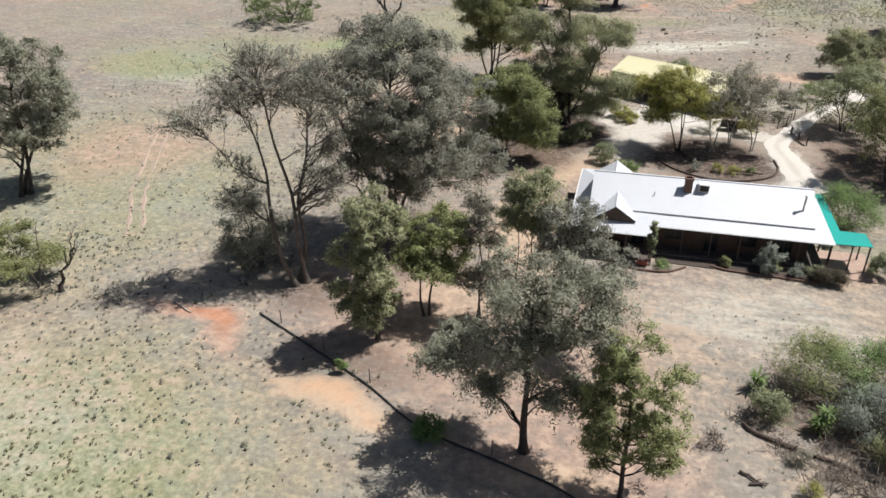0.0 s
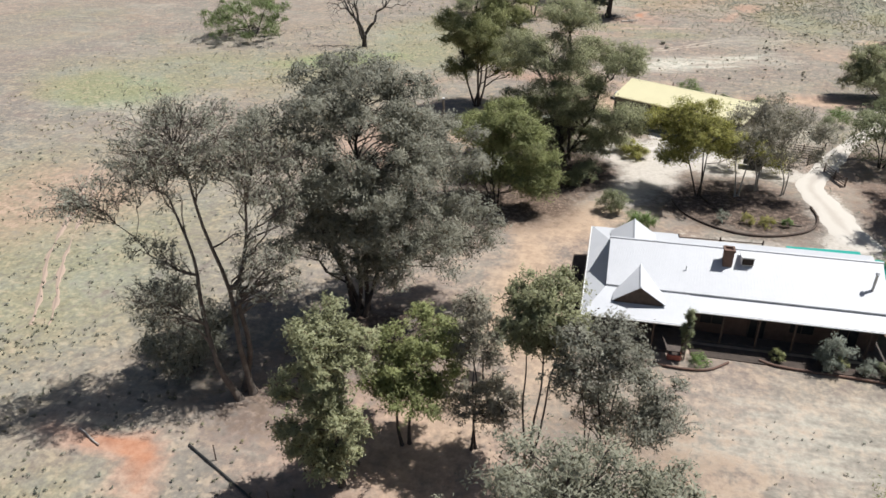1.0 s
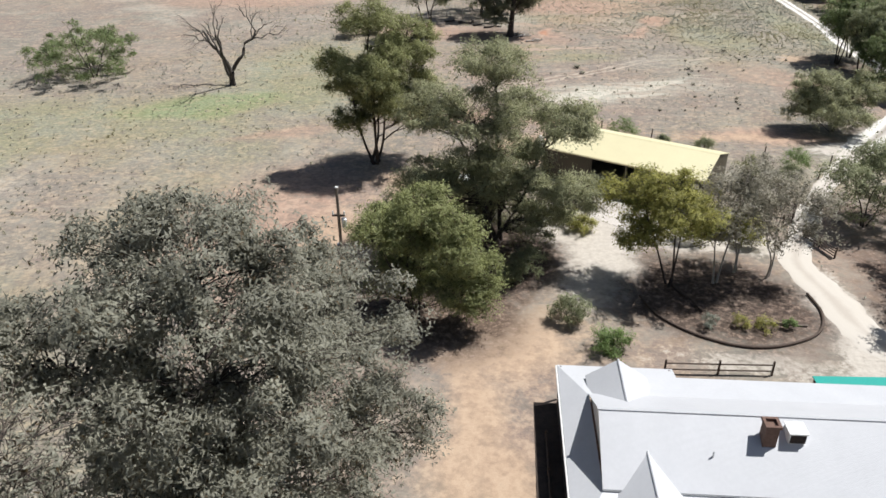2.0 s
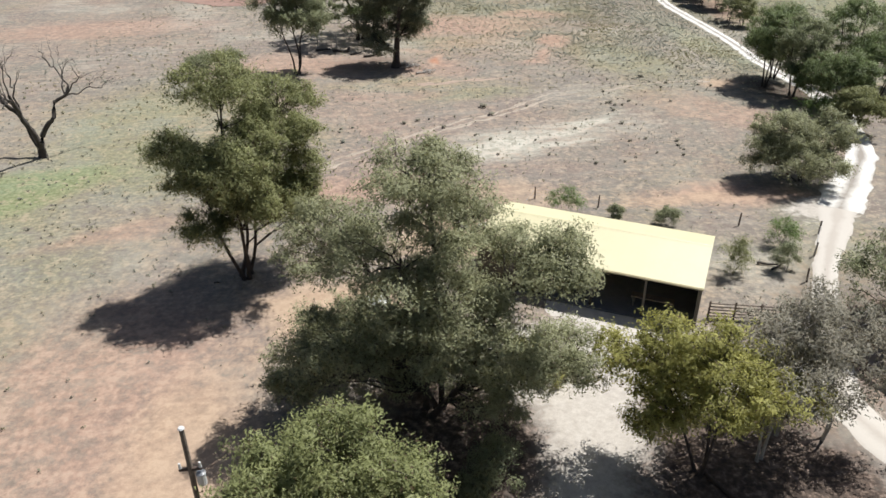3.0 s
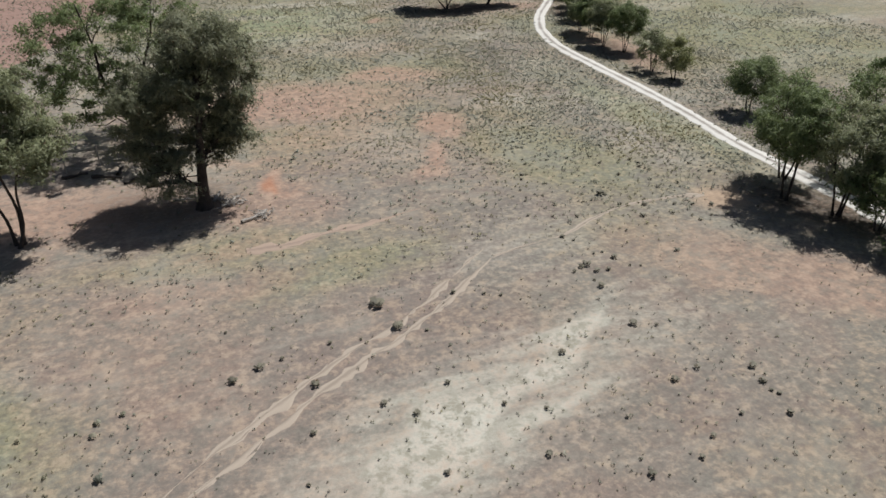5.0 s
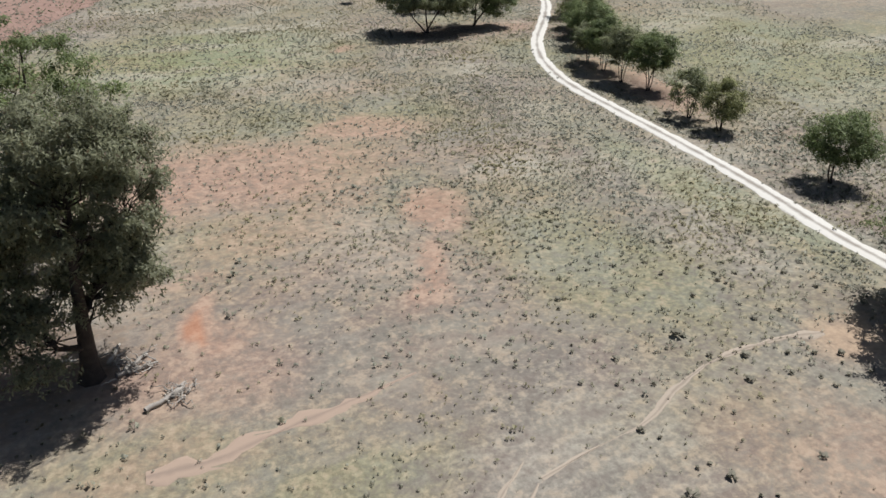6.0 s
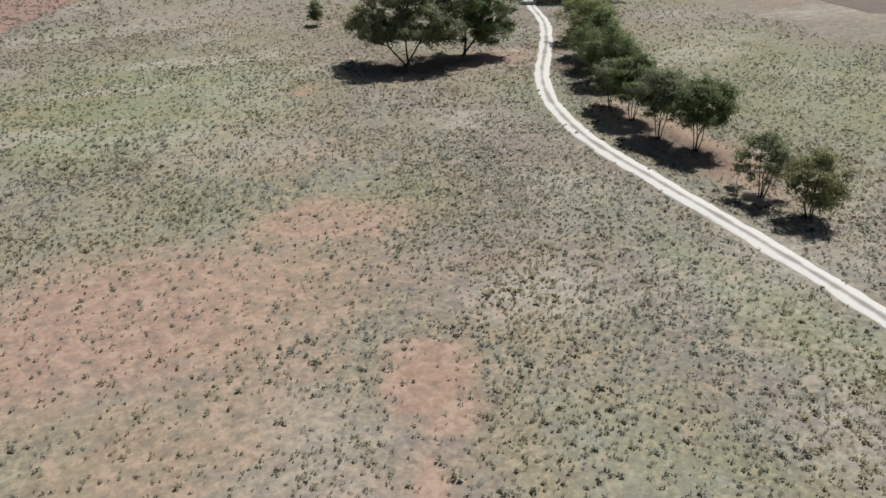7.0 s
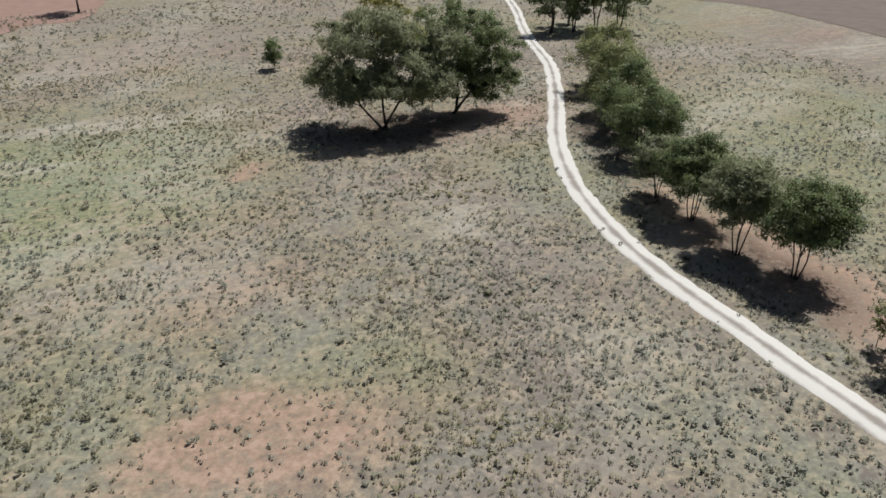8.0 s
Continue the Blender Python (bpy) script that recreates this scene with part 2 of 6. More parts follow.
SHED_FLOOR = plain("grey_concrete", (0.12, 0.12, 0.13), (0.2, 0.2, 0.21), 1.2, 0.9)
CONCRETE = plain("pale_concrete", (0.5, 0.46, 0.41), (0.64, 0.595, 0.535), 1.2, 0.9)
PAVER = plain("brick_paving", (0.34, 0.22, 0.17), (0.48, 0.35, 0.28), 2.5, 0.9)
BARK = plain("grey_brown_bark", (0.07, 0.055, 0.045), (0.20, 0.165, 0.14), 2.5, 0.95, relief=0.8)
PALE_BARK = plain("pale_bark", (0.28, 0.25, 0.22), (0.52, 0.48, 0.43), 1.5, 0.9)
DARK_BARK = plain("dark_bark", (0.03, 0.024, 0.02), (0.09, 0.07, 0.06), 2.5, 0.95, relief=0.8)
DEAD_WOOD = plain("dead_grey_wood", (0.03, 0.026, 0.024), (0.1, 0.085, 0.075), 2.0, 0.95)
GREY_LEAF = leaf_material("grey_green_leaves", (0.19, 0.192, 0.138), (0.42, 0.42, 0.315))
OLIVE_LEAF = leaf_material("olive_leaves", (0.17, 0.185, 0.078), (0.385, 0.395, 0.18))
DULL_LEAF = leaf_material("dull_green_leaves", (0.172, 0.194, 0.106), (0.385, 0.405, 0.23))
DARK_LEAF = leaf_material("dark_green_leaves", (0.12, 0.158, 0.068), (0.285, 0.345, 0.15))
OLIVEGOLD_LEAF = leaf_material("olive_gold_leaves", (0.175, 0.195, 0.08), (0.395, 0.42, 0.185))
GOLD_LEAF = leaf_material("yellow_green_leaves", (0.22, 0.222, 0.062), (0.5, 0.475, 0.15))
FRESH_LEAF = leaf_material("fresh_green_leaves", (0.11, 0.17, 0.055), (0.28, 0.38, 0.135))
SAGE_LEAF = leaf_material("sage_green_leaves", (0.15, 0.16, 0.098), (0.345, 0.355, 0.225))
SMOKE_LEAF = leaf_material("smoky_grey_leaves", (0.17, 0.168, 0.13), (0.39, 0.385, 0.305))
TAN_LEAF = leaf_material("grey_tan_leaves", (0.21, 0.195, 0.145), (0.44, 0.41, 0.32))
BUSH_LEAF = leaf_material("grey_olive_leaves", (0.215, 0.225, 0.125), (0.47, 0.475, 0.28))
HEDGE_LEAF = leaf_material("dark_hedge_leaves", (0.06, 0.052, 0.035), (0.15, 0.125, 0.08))
BLUE_LEAF = leaf_material("blue_grey_leaves", (0.18, 0.2, 0.16), (0.39, 0.42, 0.345))
GRASS = grass_material("dry_grass_tufts")
SALTBUSH = leaf_material("grey_saltbush_leaves", (0.15, 0.14, 0.105), (0.34, 0.32, 0.245))


# ---- mesh helpers ----
def raw(name, verts, faces, mat, parent=None, label="", smooth=False):
    """A mesh from computed arrays: verts (n, 3), faces (m, k)."""
    me = bpy.data.meshes.new(name)
    verts, faces = np.asarray(verts, np.float32), np.asarray(faces, np.int32)
    k = faces.shape[1]
    me.vertices.add(len(verts))
    me.vertices.foreach_set("co", verts.ravel())
    me.loops.add(faces.size)
    me.loops.foreach_set("vertex_index", faces.ravel())
    me.polygons.add(len(faces))
    me.polygons.foreach_set("loop_start", np.arange(0, faces.size, k, dtype=np.int32))
    me.polygons.foreach_set("use_smooth", np.full(len(faces), smooth))
    me.update(calc_edges=True)
    me.materials.append(mat)
    ob = new(name, me)
    ob.parent = parent
    return tagged(ob, label)


def part(name, bm, mat, parent=None, label="", smooth=False):
    me = bpy.data.meshes.new(name)
    bmesh.ops.recalc_face_normals(bm, faces=bm.faces)
    for f in bm.faces:
        f.smooth = smooth
    bm.to_mesh(me)
    bm.free()
    me.materials.append(mat)
    ob = new(name, me)
    ob.parent = parent
    return tagged(ob, label)


def thing(name, m, label, category, group="", kind=""):
    ob = new(name)
    ob.matrix_basis = m
    return tagged(ob, label, category, group, kind)


def add_box(bm, lo, hi, bevel=0.0, m=None):
    r = bmesh.ops.create_cube(bm, size=1.0)
    c = [(a + b) / 2 for a, b in zip(lo, hi)]
    s = [b - a for a, b in zip(lo, hi)]
    t = Matrix.Translation(c) @ Matrix.Diagonal((*s, 1))
    bmesh.ops.transform(bm, matrix=(m @ t if m else t), verts=r["verts"])
    if bevel:
        es = list({e for v in r["verts"] for e in v.link_edges})
        bmesh.ops.bevel(bm, geom=es, offset=bevel, segments=1, affect="EDGES")


def box(lo, hi, bevel=0.0, m=None):
    bm = bmesh.new()
    add_box(bm, lo, hi, bevel, m)
    return bm


def add_slab(bm, pts, thick):
    """A flat polygon thickened downwards."""
    top = [bm.verts.new(p) for p in pts]
    low = [bm.verts.new((p[0], p[1], p[2] - thick)) for p in pts]
    bm.faces.new(top)
    bm.faces.new(low[::-1])
    for i in range(len(pts)):
        j = (i + 1) % len(pts)
        bm.faces.new((top[i], low[i], low[j], top[j]))


def slab(pts, thick):
    bm = bmesh.new()
    add_slab(bm, pts, thick)
    return bm


def add_rod(bm, a, b, r, r2=None, seg=8):
    a, b = Vector(a), Vector(b)
    d = b - a
    ret = bmesh.ops.create_cone(bm, cap_ends=True, segments=seg, radius1=r, radius2=r if r2 is None else r2, depth=d.length)
    m = Matrix.Translation((a + b) / 2) @ d.to_track_quat("Z", "Y").to_matrix().to_4x4()
    bmesh.ops.transform(bm, matrix=m, verts=ret["verts"])


def rod(a, b, r, r2=None, seg=8):
    bm = bmesh.new()
    add_rod(bm, a, b, r, r2, seg)
    return bm


# ---- ground ----
def smooth_noise(x, y, scale, seed=0):
    """Value noise on numpy arrays, -1 to 1."""
    u, v = x / scale + seed * 17.3, y / scale - seed * 9.1
    i, j = np.floor(u).astype(np.int64), np.floor(v).astype(np.int64)
    fu, fv = u - i, v - j
    fu, fv = fu * fu * (3 - 2 * fu), fv * fv * (3 - 2 * fv)

    def h(a, b):
        n = (a * 374761393 + b * 668265263 + seed * 974711) & 0x7FFFFFFF
        n = ((n ^ (n >> 13)) * 1274126177) & 0x7FFFFFFF
        return ((n ^ (n >> 16)) & 0xFFFF) / 32767.5 - 1
    return (h(i, j) * (1 - fu) + h(i + 1, j) * fu) * (1 - fv) + (h(i, j + 1) * (1 - fu) + h(i + 1, j + 1) * fu) * fv


def blobs(x, y, rows):
    """Soft patches: (x, y, half length, half width, turn in degrees, strength)."""
    out = np.zeros_like(x)
    wx = x + 1.6 * smooth_noise(x, y, 6.0, 3) + 0.7 * smooth_noise(x, y, 2.2, 4)
    wy = y + 1.6 * smooth_noise(x, y, 6.0, 5) + 0.7 * smooth_noise(x, y, 2.2, 6)
    for bx, by, rx, ry, turn, s in rows:
        c, n = math.cos(radians(turn)), math.sin(radians(turn))
        u, v = ((wx - bx) * c + (wy - by) * n) / rx, (-(wx - bx) * n + (wy - by) * c) / ry
        out = np.maximum(out, s * np.clip(1.6 - 1.1 * np.hypot(u, v), 0, 1))
    return out


RED = [(-28.8, 38.9, 4.8, 0.95, -25, 2.2), (-56, 69, 10, 8, 0, 0.75), (-13, 42, 13, 6, -30, 0.72), (-1, 34, 7, 7, 0, 0.72),
       (1.5, 168, 3, 2, 60, 0.8), (21.8, 180.2, 4.2, 2.8, 70, 1.25), (16.5, 172, 5, 1.6, 60, 1.0), (0.8, 170, 3.2, 1.1, 95, 1.9), (8, 182, 9, 5, 20, 0.6), (-3, 177, 5, 1.5, -25, 0.7), (-1, 194, 9, 4, 0, 0.7), (-13, 122, 8, 3.2, 0, 1.0),
       (-4, 158, 8, 1.5, 0, 0.5), (36, 137, 3.5, 13, 25, 0.65), (24, 116, 8, 2.6, -8, 1.0)]
RED2 = [(6, 196, 16, 9, 0, 1.0), (15, 189, 10, 5, 40, 0.6), (23, 204.5, 7, 4, 0, 0.95), (24, 220, 8, 4, 0, 0.4), (31, 242, 2, 2, 0, 0.9),
        (62, 200, 4, 9, -10, 0.8), (62, 216, 3, 8, -20, 0.7), (61, 247, 8, 5, 0, 0.75), (50, 243, 14, 3, 0, 0.55), (64, 205, 3.5, 11, -12, 0.85), (-1, 165, 5, 5, 0, 0.6), (31, 141, 3, 10, 28, 0.55), (-8, 152, 9, 1.8, 5, 0.5), (-28, 91, 9, 12, 10, 0.88), (-34, 114, 6, 1.6, 20, 0.7), (-22, 170, 14, 7, 0, 0.85),
        (-62, 201, 22, 8, 5, 0.8), (24, 84, 5, 7, 0, 0.5)]
SAND = [(-16.6, 33.6, 4.4, 1.0, -22, 2.0), (-12.9, 31.7, 2.0, 1.0, -30, 1.8), (-2.6, 30.1, 3, 1.3, 0, 0.9), (-8.5, 62, 2.6, 14, 8, 0.95), (-6, 74, 3.2, 5, -30, 0.9), (-9, 78, 2, 6, 10, 0.8),
        (-22, 87, 4, 7, -15, 0.8), (-15, 100.5, 5.4, 4.2, -20, 1.2), (-12, 45, 4, 5, 0, 0.6), (1, 46, 4, 6, 3, 0.45), (20, 51, 4, 3, 0, 0.4), (-4, 110.5, 5, 4, 0, 1.3),
        (19, 116, 8, 1.2, -8, 0.7), (38, 153, 2.5, 2, 0, 0.9), (18, 56, 3, 2, 0, 0.6), (4, 39, 4, 5, 0, 0.4), (1, 119, 8, 2.4, -8, 0.6)]
GRAVEL = [(3.5, 93.6, 7.5, 4.6, -14, 1.2), (-0.3, 87, 4, 6.5, 10, 1.2), (12, 90.5, 5, 1.8, 0, 1.0), (0.8, 82, 3.8, 3.6, 30, 1.05), (17.4, 79.5, 2.0, 6, 8, 0.9), (12.5, 90.2, 5.5, 1.3, 0, 1.0),
          (17, 73, 3, 4.5, 0, 0.8), (9, 72.3, 7, 1.2, 0, 0.5), (31.5, 111.5, 4.5, 2.6, 25, 0.95), (36.5, 117.5, 4.0, 2.2, 45, 0.9)]
GREEN = [(-48, 125, 14, 5.2, 25, 1.25), (-75, 104, 16, 9, -20, 0.9), (-62, 116, 34, 15, 10, 0.62), (-40, 100, 10, 22, 0, 0.5), (-36, 142, 16, 26, 0, 0.68), (-24, 140, 8, 6, 0, 0.7), (4, 152, 9, 4, 10, 0.6), (-6, 158, 14, 4, 0, 0.55), (-34, 24, 18, 13, 0, 0.95), (29, 168, 9, 16, 20, 0.6), (46, 176, 5, 22, 0, 0.75), (-58, 55, 28, 30, 0, 0.62),
         (8, 246, 28, 22, 0, 1.0), (30, 224, 20, 12, 0, 0.45), (92, 215, 26, 50, 0, 0.75), (45, 196, 6, 16, 0, 0.5), (14, 108, 13, 4, -25, 0.4)]
PALE = [(33, 187, 5, 4, 30, 0.75), (48, 168, 3, 7, 10, 0.5), (-42, 30, 8, 4, 20, 0.6), (7, 133.5, 15, 4.0, 18, 0.95), (0.5, 130.6, 5, 1.1, 22, 1.6), (5.5, 132.6, 6, 1.3, 20, 1.65), (10.5, 135.2, 6, 1.3, 24, 1.65), (9, 131.6, 5, 0.9, 18, 1.55), (15.5, 138.2, 5, 1.2, 28, 1.6), (-34, 26, 7, 5, 0, 0.5), (-28, 16, 6, 5, 0, 0.4), (18, 150, 8, 5, 30, 0.4), 
        (10, 49, 9, 4.2, 0, 0.75), (67, 249.5, 1.6, 1.2, 0, 1.0), (5, 290, 20, 5, 0, 0.6), (22, 264, 15, 2.6, -8, 0.85), (10, 253, 12, 2.2, -10, 0.75), (0, 238, 10, 2.6, 0, 0.65), (88, 236, 16, 5, 20, 0.6), (70, 188, 6, 3, 0, 0.5), (-62, 96, 8, 4, 0, 0.5), (40, 165, 3, 8, 20, 0.4), (16, 104, 9, 3, -30, 0.5)]
# Leaf litter patches that also paint in some of the shade pooled below trees.
LITTER_SHADE = [(9, 80.5, 6.6, 6.4, 0, 1.2), (-12, 79, 6, 7, 0, 1.0), (-8, 86, 5, 6, 0, 1.0), (-18, 53, 6, 5, 0, 0.75), (-15, 37, 5, 3.5, 0, 0.5), (-24, 45, 4, 3, 0, 0.5),
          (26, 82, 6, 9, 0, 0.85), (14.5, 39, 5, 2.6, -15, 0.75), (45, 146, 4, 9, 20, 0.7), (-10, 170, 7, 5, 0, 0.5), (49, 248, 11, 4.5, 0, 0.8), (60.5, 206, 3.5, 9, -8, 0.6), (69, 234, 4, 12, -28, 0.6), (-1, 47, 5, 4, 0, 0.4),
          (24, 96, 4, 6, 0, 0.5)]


def steps(lo, hi, step, far):
    """Even steps with ever wider ones out to the horizon on both sides."""
    mid = np.arange(lo, hi + step / 2, step)
    out = [step]
    while sum(out) < far:
        out.append(out[-1] * 1.35)
    run = np.cumsum(out)
    return np.concatenate([(lo - run)[::-1], mid, hi + run])


def ground():
    xs, ys = steps(-80, 95, 0.8, 3500), steps(8, 275, 0.8, 3500)
    x, y = [a.ravel() for a in np.meshgrid(xs, ys)]
    z = -0.05 + 0.03 * smooth_noise(x, y, 3.0, 1) + 0.015 * smooth_noise(x, y, 1.1, 2)
    n, m = len(xs), len(ys)
    i = (np.arange(m - 1)[:, None] * n + np.arange(n - 1)[None]).ravel()
    ob = raw("ground", np.stack([x, y, z], 1), np.stack([i, i + 1, i + n + 1, i + n], 1), EARTH, smooth=True)
    tagged(ob, "dry red-brown paddock earth with grey-green grass cover", "ground", kind="structure")
    one = np.ones_like(x)
    broad = 0.5 + 0.5 * smooth_noise(x, y, 23, 7)
    mid = 0.5 + 0.5 * smooth_noise(x, y, 8, 8)
    pasture = (0.4 + 0.3 * smooth_noise(x, y, 13, 9)) * np.clip((y - 158) / 26, 0, 1) * np.clip((x + 22) / 20, 0, 1)
    bleached = 0.75 * np.clip(smooth_noise(x, y, 10, 12), 0, 1) * np.clip((y - 158) / 26, 0, 1)
    red = np.maximum(np.maximum(blobs(x, y, RED), blobs(x, y, RED2)), 0.5 * broad * mid)
    for name, cols in (("soil", (red, blobs(x, y, SAND), blobs(x, y, GRAVEL), one)), ("veg", (np.maximum(blobs(x, y, GREEN), np.maximum(0.6 * (1 - broad) * mid, pasture)), np.maximum(blobs(x, y, PALE), bleached), blobs(x, y, LITTER_SHADE), one))):
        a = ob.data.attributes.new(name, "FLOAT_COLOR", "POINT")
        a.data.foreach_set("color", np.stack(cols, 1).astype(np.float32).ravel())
    return ob


ground()


def spline(pts, step):
    """Points on a smooth line through pts (any number of columns), about a step apart."""
    p = np.asarray(pts, float)
    p = np.vstack([2 * p[0] - p[1], p, 2 * p[-1] - p[-2]])
    out = []
    for k in range(1, len(p) - 2):
        n = max(2, int(np.hypot(*(p[k + 1] - p[k])[:2]) / step))
        t = (np.arange(n) / n)[:, None]
        a, b, c, d = p[k - 1], p[k], p[k + 1], p[k + 2]
        out.append(0.5 * (2 * b + (c - a) * t + (2 * a - 5 * b + 4 * c - d) * t * t + (3 * b - a - 3 * c + d) * t ** 3))
    return np.vstack(out + [p[-2:-1]])


def strip(name, pts, mat, label, category, z=0.0, ragged=0.2, seed=0, step=0.5):
    """A track along (x, y, half width), with ragged edges and shallow ruts."""
    c = spline(pts, step)
    d = np.gradient(c[:, :2], axis=0)
    d /= np.hypot(d[:, 0], d[:, 1])[:, None]
    nrm = np.stack([-d[:, 1], d[:, 0]], 1)
    us = np.linspace(-1, 1, 9)
    k = np.arange(len(c)) * step
    verts, across = [], []
    for u in us:
        side = 1 + ragged * (smooth_noise(k, k * 0 + np.sign(u) * 50, 1.7, seed) + 0.6 * smooth_noise(k, k * 0 + np.sign(u) * 80, 0.6, seed + 1))
        w = u * c[:, 2] * np.maximum(side, 0.02)
        zz = z + 0.02 * (1 - abs(u)) - 0.02 * np.exp(-((abs(u) - 0.55) / 0.2) ** 2) - 0.09 * (abs(u) == 1)
        verts.append(np.column_stack([c[:, :2] + nrm * w[:, None], np.full(len(c), zz)]))
        across.append(np.full(len(c), u))
    n = len(c)
    i = (np.arange(8)[:, None] * n + np.arange(n - 1)[None]).ravel()
    ob = raw(name, np.vstack(verts), np.stack([i, i + n, i + n + 1, i + 1], 1), mat, smooth=True)
    ob.data.attributes.new("across", "FLOAT", "POINT").data.foreach_set("value", np.concatenate(across).astype(np.float32))
    return tagged(ob, label, category, kind="structure")


ROAD = [(118, 345, 1.09), (102, 309.5, 1.09), (93.5, 293, 1.09), (87.2, 279.6, 1.09), (81.7, 266.6, 1.13), (75.3, 255.3, 1.18), (68.2, 244.5, 1.18),
        (63.5, 237.5, 1.18), (59.3, 230, 1.18), (56.5, 223.4, 1.18), (54.6, 217.4, 1.18), (53.4, 211.8, 1.26), (52.8, 205.8, 1.26), (52.6, 200.4, 1.26), (52.4, 196, 1.26),
        (52.2, 190, 1.26), (51.6, 180, 1.18), (50.9, 172.7, 1.18), (49.6, 162.8, 1.18), (49.3, 150, 1.26), (48.4, 140, 1.6), (45, 131.5, 1.6), (42, 125, 1.8), (37, 118.5, 2.0), (31.5, 112, 2.4)]
DRIVE = [(31.5, 112, 1.9), (27.5, 106.5, 1.3), (24, 101.5, 1.0), (21.3, 97, 1.1), (18.6, 91.6, 1.4), (16.4, 86.6, 1.5), (17.0, 82, 1.7), (17.6, 77.5, 1.9), (19.0, 73.5, 1.6)]
def field(name, pts, mat, label):
    """A far cultivated field as one thin sheet with a wavering border."""
    c = spline([(x, y, 0.0) for x, y in pts], 2.5)[:, :2]
    c = c + 0.7 * np.stack([smooth_noise(c[:, 0], c[:, 1], 4.0, 31), smooth_noise(c[:, 0], c[:, 1], 4.0, 32)], 1)
    bm = bmesh.new()
    bm.faces.new([bm.verts.new((x, y, 0.0)) for x, y in c])
    bmesh.ops.triangulate(bm, faces=bm.faces)
    for f in bm.faces:
        if f.normal.z < 0:
            f.normal_flip()
    return tagged(part(name, bm, mat), label, "field", kind="structure")


PLOUGHED = plain("ploughed_pink_earth", (0.27, 0.165, 0.13), (0.38, 0.255, 0.205), 0.35, 0.95, relief=0.6, fine=3.0)
BROWN_FIELD = plain("brown_fallow_earth", (0.15, 0.115, 0.095), (0.23, 0.185, 0.15), 0.3, 0.95, relief=0.6, fine=3.0)
field("ground_ploughed", [(-300, 300), (-80, 240), (-39.5, 221), (-26.5, 238), (-20.5, 262), (-14.5, 284), (-8.9, 297), (-2.2, 312), (9, 334), (24, 352), (20, 470), (-330, 470)], PLOUGHED, "pinkish bare ploughed field beyond the paddock")
field("ground_fallow", [(141, 246.5), (144.8, 262), (148, 285), (152, 320), (300, 330), (330, 215), (180, 215)], BROWN_FIELD, "grey-brown fallow field beyond the track paddock")
strip("road", ROAD, TRACK, "pale crushed-stone farm track with two wheel ruts", "track", 0.0, 0.13, 1)
strip("driveway", DRIVE, DRIVE_STONE, "pale crushed-stone driveway curving past the garden bed", "driveway", 0.0, 0.14, 5)
for k, off in enumerate((-0.8, 0.8)):
    strip("road", [(-24, 124.5 + off, 0.18), (-20.5, 126.3 + off, 0.2), (-14.3, 129.6 + off, 0.28), (-8, 134.5 + off, 0.25), (-1.2, 139.3 + off, 0.28), (6.1, 143.7 + off, 0.3), (11.5, 148.2 + off, 0.18), (14, 150.2 + off, 0.06)],
          WHEELS, "worn bare wheel rut across the dry paddock", "wheel rut", -0.03, 2.2, 9 + k)
strip("road", [(-4, 157.5, 0.3), (-0.5, 157.4, 0.65), (2.4, 158, 0.5), (5.1, 158.6, 0.35), (9.5, 159.6, 0.2), (11.6, 160, 0.1)], RED_WHEELS, "faint bare animal path across the paddock", "animal path", -0.03, 1.6, 14)
strip("road", [(14.3, 149.6, 0.2), (18.2, 150.4, 0.2), (22, 151.1, 0.22), (25.2, 152.7, 0.2), (28.7, 153.8, 0.2), (34, 154.1, 0.25), (37.5, 153.5, 0.3)], WHEELS, "thin bare animal path across the paddock", "animal path", -0.026, 1.2, 15)
for k, off in enumerate((-0.75, 0.75)):
    strip("road", [(-42.6 + off, 49, 0.1), (-43.6 + off, 51, 0.16), (-48.7 + off, 59, 0.2), (-54.9 + off, 71.4, 0.2), (-58 + off, 78, 0.1)], RED_WHEELS, "faint wheel rut over red paddock earth", "wheel rut", -0.022, 1.2, 16 + k)


# ---- trees ----
def tubes(paths, sides=6):
    """Tapered tubes round polylines of (x, y, z, radius) rows, in one mesh."""
    vs, fs, base = [], [], 0
    ang = np.arange(sides) * 2 * math.pi / sides
    for p in paths:
        p = np.asarray(p, float)
        d = np.gradient(p[:, :3], axis=0)
        d /= np.linalg.norm(d, axis=1)[:, None] + 1e-9
        ref = np.where(np.abs(d[:, 2:3]) > 0.9, [[1.0, 0, 0]], [[0, 0, 1.0]])
        a = np.cross(d, ref)
        a /= np.linalg.norm(a, axis=1)[:, None] + 1e-9
        b = np.cross(d, a)
        ring = p[:, None, :3] + p[:, None, 3:4] * (np.cos(ang)[None, :, None] * a[:, None] + np.sin(ang)[None, :, None] * b[:, None])
        vs.append(ring.reshape(-1, 3))
        n = len(p)
        i = np.arange(n - 1)[:, None] * sides + np.arange(sides)[None]
        j = np.arange(n - 1)[:, None] * sides + (np.arange(sides)[None] + 1) % sides
        fs.append(base + np.stack([i, j, j + sides, i + sides], -1).reshape(-1, 4))
        base += n * sides
    return np.vstack(vs), np.vstack(fs)


